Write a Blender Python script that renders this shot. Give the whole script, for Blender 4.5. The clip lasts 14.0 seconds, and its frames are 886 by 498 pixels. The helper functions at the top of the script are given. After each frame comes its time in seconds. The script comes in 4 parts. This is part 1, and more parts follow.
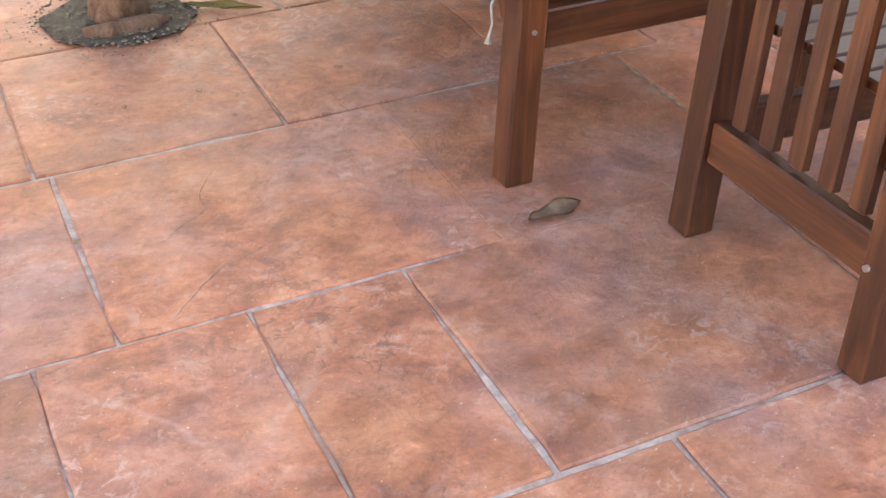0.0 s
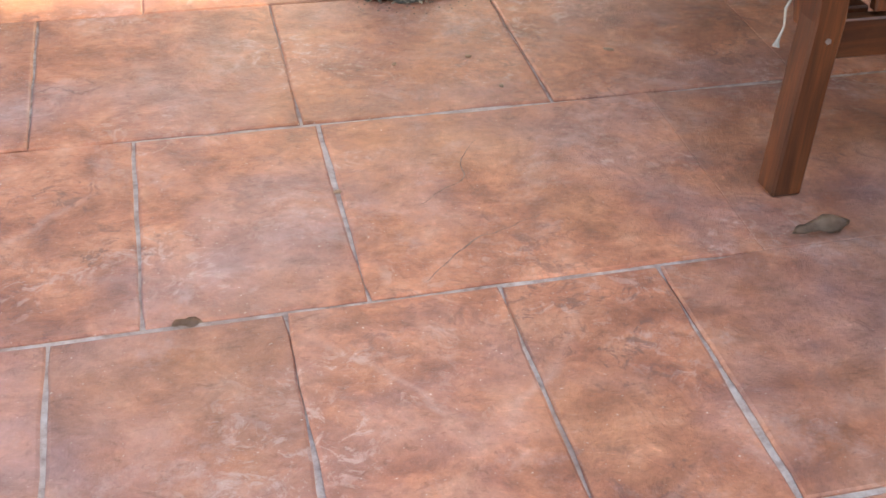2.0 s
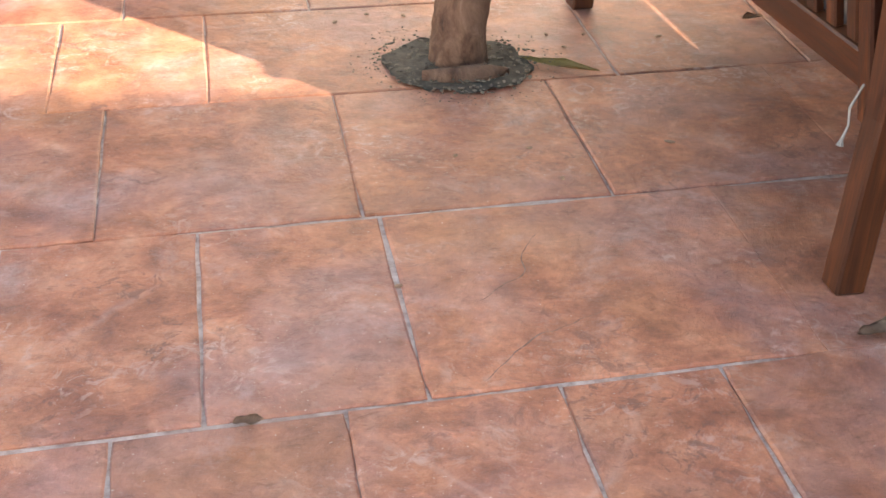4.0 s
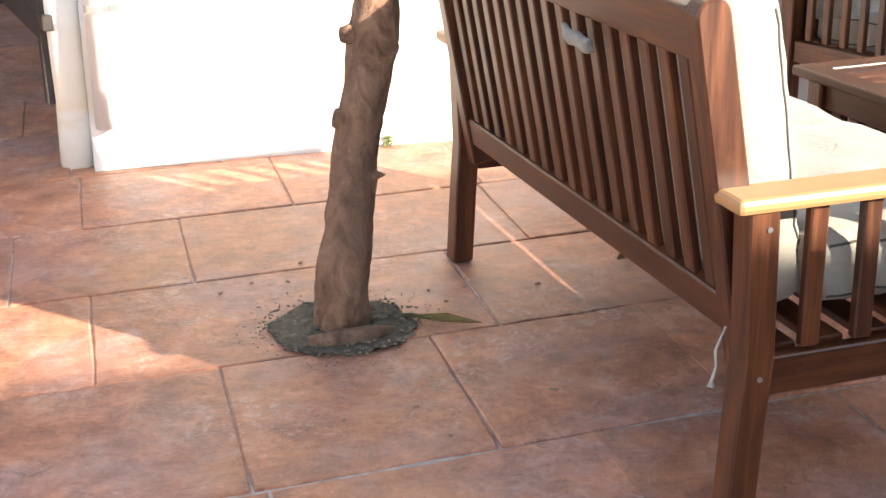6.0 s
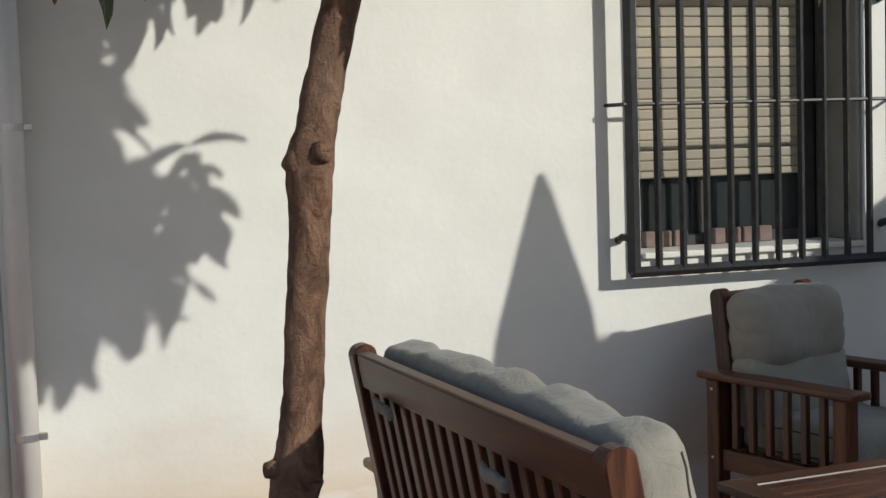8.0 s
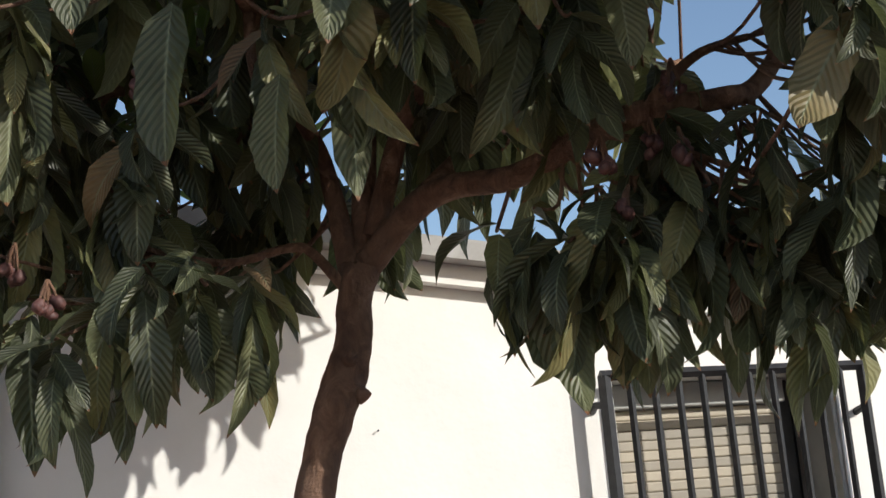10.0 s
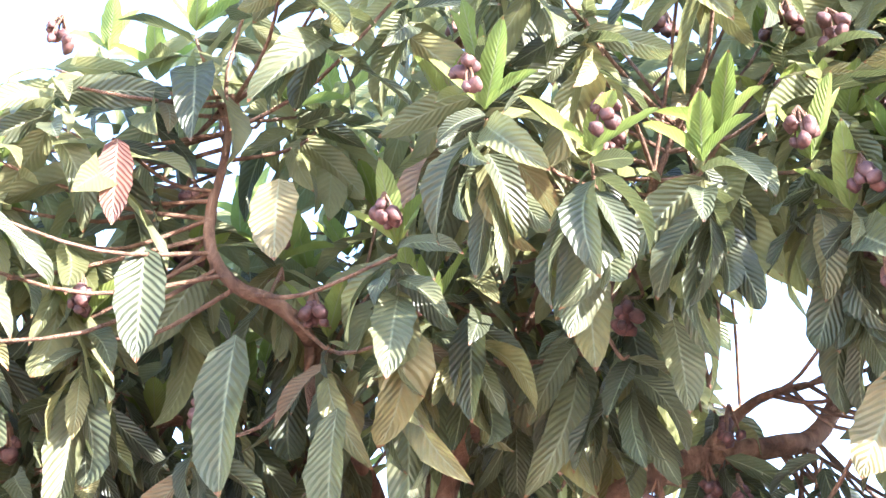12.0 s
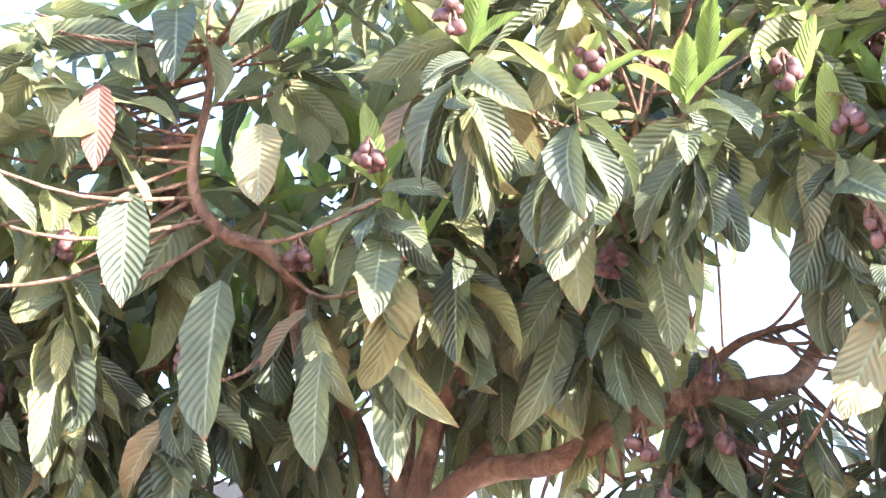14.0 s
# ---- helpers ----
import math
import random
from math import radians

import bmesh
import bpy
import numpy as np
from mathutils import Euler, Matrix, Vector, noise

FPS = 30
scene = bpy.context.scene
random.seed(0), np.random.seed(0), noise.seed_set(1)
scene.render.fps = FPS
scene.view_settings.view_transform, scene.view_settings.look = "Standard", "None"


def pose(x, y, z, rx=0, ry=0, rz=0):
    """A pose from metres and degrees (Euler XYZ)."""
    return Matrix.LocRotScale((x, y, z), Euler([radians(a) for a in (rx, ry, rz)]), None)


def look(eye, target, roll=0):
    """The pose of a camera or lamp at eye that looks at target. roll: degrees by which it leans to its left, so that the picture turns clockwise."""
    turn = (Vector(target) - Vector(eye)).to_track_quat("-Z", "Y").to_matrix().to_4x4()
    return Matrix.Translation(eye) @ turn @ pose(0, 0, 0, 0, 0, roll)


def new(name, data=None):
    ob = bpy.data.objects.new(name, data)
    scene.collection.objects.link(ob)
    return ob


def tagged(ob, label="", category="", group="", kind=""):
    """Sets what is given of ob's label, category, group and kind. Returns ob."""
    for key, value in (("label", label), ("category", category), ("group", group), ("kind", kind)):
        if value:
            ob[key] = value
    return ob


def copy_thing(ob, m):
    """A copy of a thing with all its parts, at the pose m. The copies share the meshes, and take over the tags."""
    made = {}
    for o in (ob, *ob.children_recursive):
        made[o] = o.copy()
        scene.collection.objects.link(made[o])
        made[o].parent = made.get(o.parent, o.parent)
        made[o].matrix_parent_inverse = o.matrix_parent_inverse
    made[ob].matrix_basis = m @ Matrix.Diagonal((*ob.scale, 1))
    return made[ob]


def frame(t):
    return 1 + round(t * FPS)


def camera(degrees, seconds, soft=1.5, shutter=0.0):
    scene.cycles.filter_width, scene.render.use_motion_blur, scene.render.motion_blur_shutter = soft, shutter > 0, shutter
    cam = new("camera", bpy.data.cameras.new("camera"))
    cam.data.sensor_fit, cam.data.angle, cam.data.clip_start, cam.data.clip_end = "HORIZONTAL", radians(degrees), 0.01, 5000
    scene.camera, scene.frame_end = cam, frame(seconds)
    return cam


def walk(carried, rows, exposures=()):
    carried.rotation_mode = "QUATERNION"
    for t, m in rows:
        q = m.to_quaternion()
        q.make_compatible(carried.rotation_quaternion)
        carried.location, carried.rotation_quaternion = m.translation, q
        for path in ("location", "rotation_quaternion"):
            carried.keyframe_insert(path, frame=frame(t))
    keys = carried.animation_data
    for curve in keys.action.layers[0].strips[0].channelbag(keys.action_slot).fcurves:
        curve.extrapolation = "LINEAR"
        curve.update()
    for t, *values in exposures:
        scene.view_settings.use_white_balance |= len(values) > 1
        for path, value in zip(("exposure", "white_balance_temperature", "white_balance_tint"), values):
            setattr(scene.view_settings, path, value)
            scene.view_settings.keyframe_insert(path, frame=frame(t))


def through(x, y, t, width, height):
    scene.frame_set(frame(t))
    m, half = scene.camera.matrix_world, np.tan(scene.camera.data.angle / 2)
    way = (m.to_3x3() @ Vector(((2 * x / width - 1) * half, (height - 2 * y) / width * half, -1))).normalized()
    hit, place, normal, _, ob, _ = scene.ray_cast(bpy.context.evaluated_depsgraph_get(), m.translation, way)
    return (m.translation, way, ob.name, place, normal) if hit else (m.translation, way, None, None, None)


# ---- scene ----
cam = camera(35.0, 14.0)
PATH = [
    (0, (0.027, 1.166, 1.154), (0.731, 2.733, 0.131), -0.2),
    (0.5, (0.003, 1.183, 1.151), (0.623, 2.775, 0.113), 1.1),
    (1, (-0.017, 1.195, 1.153), (0.529, 2.812, 0.11), 1.7),
    (1.5, (-0.027, 1.206, 1.151), (0.45, 2.836, 0.094), 2.2),
    (2, (-0.042, 1.223, 1.15), (0.386, 2.864, 0.09), 2.9),
    (2.5, (-0.051, 1.233, 1.15), (0.328, 2.891, 0.097), 2.9),
    (3, (-0.053, 1.241, 1.159), (0.312, 2.917, 0.13), 2.8),
    (3.2, (-0.052, 1.248, 1.169), (0.301, 2.937, 0.157), 2.6),
    (5.3, (-0.02, 1.243, 1.202), (0.392, 2.984, 0.31), 0.1),
    (5.5, (-0.008, 1.244, 1.21), (0.429, 3.01, 0.38), -0.3),
    (6, (0.004, 1.221, 1.255), (0.51, 3.034, 0.578), -0.8),
    (6.5, (0.009, 1.198, 1.289), (0.549, 3.042, 0.732), -0.7),
    (7, (0.032, 1.192, 1.308), (0.591, 3.068, 0.896), -1.1),
    (7.5, (0.045, 1.191, 1.337), (0.634, 3.083, 1.063), -1.6),
    (8, (0.063, 1.199, 1.359), (0.678, 3.096, 1.211), -1.8),
    (8.5, (0.069, 1.218, 1.377), (0.719, 3.109, 1.349), -2.4),
    (9, (0.069, 1.22, 1.416), (0.715, 3.107, 1.573), -3.8),
    (9.2, (0.073, 1.203, 1.424), (0.724, 3.082, 1.644), -4.5),
    (11.3, (0.073, 1.203, 1.424), (0.681, 2.967, 2.147), -3.7),
    (11.5, (0.073, 1.203, 1.424), (0.664, 2.952, 2.195), -3.4),
    (12, (0.073, 1.203, 1.424), (0.63, 2.906, 2.314), -2.7),
    (12.5, (0.073, 1.203, 1.424), (0.636, 2.915, 2.293), -2.9),
    (13, (0.073, 1.203, 1.424), (0.646, 2.933, 2.248), -3.0),
    (13.5, (0.073, 1.203, 1.424), (0.653, 2.933, 2.245), -3.2),
    (14, (0.073, 1.203, 1.424), (0.658, 2.933, 2.241), -3.2),
]
EXPOSURES = [(0, 2.66, 7500, 13), (0.5, 2.53, 7500, 13), (1.5, 2.44, 7500, 13), (3.2, 2.32, 7500, 13), (5.5, 2.2, 7300, 12), (6.0, 2.08, 6900, 10), (6.5, 1.55, 6800, 10), (7.0, 0.85, 6500, 8), (7.5, 0.12, 6200, 6),
             (8.0, -0.25, 6200, 6), (8.5, -0.62, 6200, 6), (9.0, -0.85, 6150, 6), (9.6, -0.5, 6200, 8), (11.0, 2.3, 5900, 18), (11.5, 2.7, 5700, 20), (12, 3.4, 5750, 17), (14, 3.52, 5800, 15)]
walk(cam, [(t, look(eye, target, roll)) for t, eye, target, roll in PATH], EXPOSURES)

# ---- light: low afternoon sun from the right behind the camera, clear sky ----
SUN_AIM = Vector((0.617, -0.787, 0.43))
SUN_TO = SUN_AIM.normalized()
world = bpy.data.worlds.new("world")
scene.world = world
world.use_nodes = True
wn = world.node_tree.nodes
sky = wn.new("ShaderNodeTexSky")
sky.sky_type, sky.sun_disc = "NISHITA", False
sky.sun_elevation = math.asin(SUN_TO.z)
sky.sun_rotation = math.atan2(SUN_TO.x, SUN_TO.y)
world.node_tree.links.new(sky.outputs[0], wn["Background"].inputs[0])
wn["Background"].inputs[1].default_value = 0.13
sun = new("sun", bpy.data.lights.new("sun", "SUN"))
sun.data.energy, sun.data.angle, sun.data.color = 3.7, radians(0.55), (1.0, 0.93, 0.82)
sun.matrix_world = look(SUN_TO * 20, (0, 0, 0))


# ---- materials ----
def material(name, rough=0.6, metal=0.0):
    m = bpy.data.materials.new(name)
    m.use_nodes = True
    b = m.node_tree.nodes["Principled BSDF"]
    b.inputs["Roughness"].default_value, b.inputs["Metallic"].default_value = rough, metal
    return m, m.node_tree.nodes, m.node_tree.links, b


def coords(n, l, scale=(1, 1, 1), kind="Object"):
    mp = n.new("ShaderNodeMapping")
    mp.inputs["Scale"].default_value = scale
    l.new(n.new("ShaderNodeNewGeometry").outputs["Position"] if kind == "World" else n.new("ShaderNodeTexCoord").outputs[kind], mp.inputs[0])
    return mp.outputs[0]


def tex(n, l, vec, scale, detail=6.0, rough=0.6, dist=0.0):
    t = n.new("ShaderNodeTexNoise")
    t.inputs["Scale"].default_value, t.inputs["Detail"].default_value = scale, detail
    t.inputs["Roughness"].default_value, t.inputs["Distortion"].default_value = rough, dist
    l.new(vec, t.inputs["Vector"])
    return t.outputs[0]


def ramp(n, l, fac, stops):
    r = n.new("ShaderNodeValToRGB")
    while len(r.color_ramp.elements) < len(stops):
        r.color_ramp.elements.new(0.5)
    for e, (p, c) in zip(r.color_ramp.elements, stops):
        e.position, e.color = p, (*c, 1) if len(c) == 3 else c
    l.new(fac, r.inputs[0])
    return r.outputs[0]


def mix(n, l, a, b, fac, how="MIX"):
    m = n.new("ShaderNodeMix")
    m.data_type, m.blend_type = "RGBA", how
    for sock, v in ((m.inputs[6], a), (m.inputs[7], b), (m.inputs[0], fac)):
        if isinstance(v, (int, float)):
            sock.default_value = v
        elif isinstance(v, tuple):
            sock.default_value = (*v, 1)
        else:
            l.new(v, sock)
    return m.outputs[2]


def bump(n, l, b, height, strength=0.3, dist=0.01, prev=None):
    u = n.new("ShaderNodeBump")
    u.inputs["Strength"].default_value, u.inputs["Distance"].default_value = strength, dist
    l.new(height, u.inputs["Height"])
    if prev:
        l.new(prev, u.inputs["Normal"])
    l.new(u.outputs[0], b.inputs["Normal"])
    return u.outputs[0]


def rand_per(n, kind):
    if kind == "island":
        return n.new("ShaderNodeNewGeometry").outputs["Random Per Island"]
    return n.new("ShaderNodeObjectInfo").outputs["Random"]


def mat_slab():
    m, n, l, b = material("stamped_concrete", 0.5)
    v = coords(n, l, kind="World")
    big = tex(n, l, v, 2.6, 6, 0.62, 0.2)
    mid = tex(n, l, v, 8.0, 9, 0.7, 0.25)
    fine = tex(n, l, v, 70.0, 5, 0.7)
    col = ramp(n, l, mid, [(0.3, (0.19, 0.07, 0.045)), (0.42, (0.36, 0.135, 0.078)), (0.54, (0.5, 0.21, 0.12)), (0.66, (0.6, 0.3, 0.19)), (0.78, (0.66, 0.42, 0.31))])
    grey = ramp(n, l, big, [(0.45, (0, 0, 0)), (0.68, (0.85, 0.85, 0.85))])
    col = mix(n, l, col, (0.36, 0.21, 0.19), grey)
    ochre = ramp(n, l, tex(n, l, v, 1.7, 4, 0.55, 0.4), [(0.48, (0, 0, 0)), (0.72, (0.55, 0.55, 0.55))])
    col = mix(n, l, col, (0.46, 0.215, 0.095), ochre)
    scuff = ramp(n, l, tex(n, l, coords(n, l, (3, 9, 3), "World"), 5.0, 9, 0.75, 0.4), [(0.6, (0, 0, 0)), (0.76, (0.4, 0.4, 0.4))])
    col = mix(n, l, col, (0.62, 0.46, 0.39), scuff)
    dirt = ramp(n, l, tex(n, l, v, 4.3, 9, 0.72, 0.5), [(0.28, (0.75, 0.75, 0.75)), (0.44, (0, 0, 0))])
    col = mix(n, l, col, (0.2, 0.085, 0.06), dirt)
    cloud = ramp(n, l, tex(n, l, v, 11.0, 10, 0.75, 0.5), [(0.28, (0.66, 0.63, 0.6)), (0.48, (1, 1, 1)), (0.7, (1.28, 1.28, 1.28))])
    col = mix(n, l, col, cloud, 1.0, "MULTIPLY")
    chalk = ramp(n, l, tex(n, l, v, 3.7, 10, 0.78, 0.3), [(0.54, (0, 0, 0)), (0.7, (0.5, 0.5, 0.5))])
    col = mix(n, l, col, (0.6, 0.46, 0.42), chalk)
    spots = ramp(n, l, tex(n, l, v, 150.0, 3, 0.5), [(0.7, (0, 0, 0)), (0.74, (0.8, 0.8, 0.8))])
    col = mix(n, l, col, (0.68, 0.56, 0.46), spots)
    col = mix(n, l, col, ramp(n, l, fine, [(0.3, (0.9, 0.9, 0.9)), (0.7, (1.06, 1.06, 1.06))]), 1.0, "MULTIPLY")
    warp = n.new("ShaderNodeMixRGB")
    warp.inputs[0].default_value = 0.16
    l.new(v, warp.inputs[1])
    wn_ = n.new("ShaderNodeTexNoise")
    wn_.inputs["Scale"].default_value, wn_.inputs["Detail"].default_value = 3.5, 6
    l.new(v, wn_.inputs["Vector"])
    l.new(wn_.outputs[1], warp.inputs[2])
    vo = n.new("ShaderNodeTexVoronoi")
    vo.feature = "DISTANCE_TO_EDGE"
    vo.inputs["Scale"].default_value = 3.4
    l.new(warp.outputs[0], vo.inputs["Vector"])
    line = ramp(n, l, vo.outputs["Distance"], [(0.0, (1, 1, 1)), (0.035, (0, 0, 0))])
    keep = ramp(n, l, tex(n, l, v, 2.1, 4, 0.6), [(0.5, (0, 0, 0)), (0.66, (0.3, 0.3, 0.3))])
    line = mix(n, l, line, keep, 1.0, "MULTIPLY")
    col = mix(n, l, col, (0.58, 0.42, 0.36), line)
    fleck = ramp(n, l, tex(n, l, coords(n, l, (1, 1.7, 1), "World"), 34.0, 7, 0.72, 1.2), [(0.32, (0.72, 0.7, 0.69)), (0.44, (1, 1, 1)), (0.57, (1, 1, 1)), (0.68, (1.22, 1.24, 1.26))])
    col = mix(n, l, col, fleck, 1.0, "MULTIPLY")
    bloom = ramp(n, l, tex(n, l, v, 24.0, 8, 0.75, 1.5), [(0.53, (0, 0, 0)), (0.585, (0.75, 0.75, 0.75))])
    where = ramp(n, l, tex(n, l, v, 3.1, 5, 0.6, 0.3), [(0.5, (0, 0, 0)), (0.62, (0.75, 0.75, 0.75))])
    col = mix(n, l, col, (0.6, 0.43, 0.36), mix(n, l, bloom, where, 1.0, "MULTIPLY"))
    soot = ramp(n, l, tex(n, l, v, 21.0, 8, 0.75, 1.3), [(0.4, (0.75, 0.75, 0.75)), (0.47, (0, 0, 0))])
    spot = ramp(n, l, tex(n, l, v, 2.7, 5, 0.6, 0.3), [(0.36, (0.9, 0.9, 0.9)), (0.5, (0, 0, 0))])
    col = mix(n, l, col, (0.17, 0.08, 0.065), mix(n, l, soot, spot, 1.0, "MULTIPLY"))
    tint = ramp(n, l, rand_per(n, "object"), [(0, (0.88, 0.88, 0.88)), (1, (1.1, 1.08, 1.06))])
    col = mix(n, l, col, tint, 1.0, "MULTIPLY")
    l.new(col, b.inputs["Base Color"])
    l.new(ramp(n, l, mid, [(0.3, (0.42, 0.42, 0.42)), (0.7, (0.62, 0.62, 0.62))]), b.inputs["Roughness"])
    p = bump(n, l, b, mid, 0.55, 0.014)
    p = bump(n, l, b, tex(n, l, v, 26.0, 8, 0.7, 0.8), 0.4, 0.006, p)
    p = bump(n, l, b, line, 0.35, -0.006, p)
    bump(n, l, b, fine, 0.2, 0.003, p)
    return m


def mat_mortar():
    m, n, l, b = material("mortar", 0.9)
    v = coords(n, l, kind="World")
    t = tex(n, l, v, 30.0, 8, 0.7)
    patch = tex(n, l, v, 2.2, 3)
    col = mix(n, l, ramp(n, l, t, [(0.34, (0.3, 0.21, 0.17)), (0.5, (0.5, 0.4, 0.34)), (0.66, (0.66, 0.57, 0.5))]), (0.26, 0.16, 0.12), ramp(n, l, patch, [(0.52, (0, 0, 0)), (0.7, (0.8, 0.8, 0.8))]))
    l.new(col, b.inputs["Base Color"])
    bump(n, l, b, t, 0.6, 0.006)
    return m


def mat_wall():
    m, n, l, b = material("white_limewash", 0.85)
    v = coords(n, l)
    t = tex(n, l, v, 3.0, 8, 0.6)
    f = tex(n, l, v, 45.0, 6, 0.65)
    col = ramp(n, l, t, [(0.3, (0.74, 0.73, 0.69)), (0.7, (0.82, 0.81, 0.77))])
    sep = n.new("ShaderNodeSeparateXYZ")
    l.new(v, sep.inputs[0])
    w = n.new("ShaderNodeMath")
    w.operation = "MULTIPLY_ADD"
    l.new(tex(n, l, coords(n, l, (1.2, 1, 4)), 2.0, 6, 0.6), w.inputs[0])
    w.inputs[1].default_value = 0.42
    l.new(sep.outputs[2], w.inputs[2])
    damp = ramp(n, l, w.outputs[0], [(0.36, (0, 0, 0)), (0.42, (0.55, 0.55, 0.55)), (0.55, (0.3, 0.3, 0.3)), (0.75, (0, 0, 0))])
    col = mix(n, l, col, (0.66, 0.5, 0.3), damp)
    l.new(col, b.inputs["Base Color"])
    p = bump(n, l, b, t, 0.25, 0.02)
    bump(n, l, b, f, 0.2, 0.004, p)
    return m


def mat_plain(name, c1, c2, rough=0.6, scale=8.0, bmp=0.15, metal=0.0, stretch=(1, 1, 1), per=None):
    m, n, l, b = material(name, rough, metal)
    v = coords(n, l, stretch)
    t = tex(n, l, v, scale, 8, 0.62, 0.3)
    col = ramp(n, l, t, [(0.32, c1), (0.68, c2)])
    if per:
        col = mix(n, l, col, ramp(n, l, rand_per(n, per), [(0, (0.78, 0.78, 0.78)), (1, (1.18, 1.15, 1.1))]), 1.0, "MULTIPLY")
    l.new(col, b.inputs["Base Color"])
    bump(n, l, b, t, bmp, 0.004)
    return m


def mat_wood(name, axis, gain=1.0, pale=0.0):
    """Oiled hardwood, with the grain along the axis 0, 1 or 2 of the object."""
    m, n, l, b = material(name, 0.42)
    s = [26.0, 26.0, 26.0]
    s[axis] = 1.6
    v = coords(n, l, tuple(s))
    off = n.new("ShaderNodeVectorMath")
    l.new(v, off.inputs[0])
    far = n.new("ShaderNodeMath")
    far.operation = "MULTIPLY"
    l.new(rand_per(n, "object"), far.inputs[0])
    far.inputs[1].default_value = 50.0
    l.new(far.outputs[0], off.inputs[1])
    sc = n.new("ShaderNodeVectorMath")
    sc.operation = "SCALE"
    l.new(off.outputs[0], sc.inputs[0])
    sc.inputs["Scale"].default_value = 1.0
    g = tex(n, l, sc.outputs[0], 1.0, 9, 0.65, 1.1)
    fine = tex(n, l, sc.outputs[0], 6.0, 4, 0.6, 0.2)
    col = ramp(n, l, g, [(0.28, (0.042, 0.012, 0.005)), (0.47, (0.1, 0.034, 0.012)), (0.6, (0.185, 0.068, 0.023)), (0.76, (0.31, 0.13, 0.045))])
    col = mix(n, l, col, ramp(n, l, fine, [(0.35, (0.72, 0.72, 0.72)), (0.65, (1.1, 1.1, 1.1))]), 1.0, "MULTIPLY")
    col = mix(n, l, col, ramp(n, l, rand_per(n, "object"), [(0, (0.72, 0.7, 0.68)), (1, (1.22, 1.18, 1.12))]), 1.0, "MULTIPLY")
    wear = ramp(n, l, tex(n, l, coords(n, l), 9.0, 6, 0.7), [(0.58, (0, 0, 0)), (0.76, (0.35, 0.35, 0.35))])
    col = mix(n, l, col, (0.22, 0.115, 0.06), wear)
    if gain != 1.0:
        col = mix(n, l, col, (gain * 1.22, gain * 1.04, gain * 0.95), 1.0, "MULTIPLY")
    if pale:
        col = mix(n, l, col, (0.52, 0.31, 0.14), pale)
    b.inputs["Coat Weight"].default_value, b.inputs["Coat Roughness"].default_value = 0.1, 0.4
    l.new(col, b.inputs["Base Color"])
    l.new(ramp(n, l, g, [(0.3, (0.36, 0.36, 0.36)), (0.7, (0.52, 0.52, 0.52))]), b.inputs["Roughness"])
    bump(n, l, b, g, 0.12, 0.002)
    return m


def mat_bark():
    m, n, l, b = material("loquat_bark", 0.85)
    v = coords(n, l, (1, 1, 0.55))
    t = tex(n, l, v, 22.0, 9, 0.7, 0.6)
    big = tex(n, l, v, 5.0, 4, 0.6)
    col = ramp(n, l, t, [(0.32, (0.07, 0.034, 0.021)), (0.48, (0.2, 0.105, 0.06)), (0.6, (0.32, 0.18, 0.11)), (0.72, (0.46, 0.3, 0.21))])
    col = mix(n, l, col, (0.26, 0.165, 0.115), ramp(n, l, big, [(0.45, (0, 0, 0)), (0.7, (0.7, 0.7, 0.7))]))
    l.new(col, b.inputs["Base Color"])
    p = bump(n, l, b, t, 1.0, 0.03)
    bump(n, l, b, tex(n, l, coords(n, l, (1, 1, 2.5)), 60.0, 4), 0.6, 0.006, p)
    return m


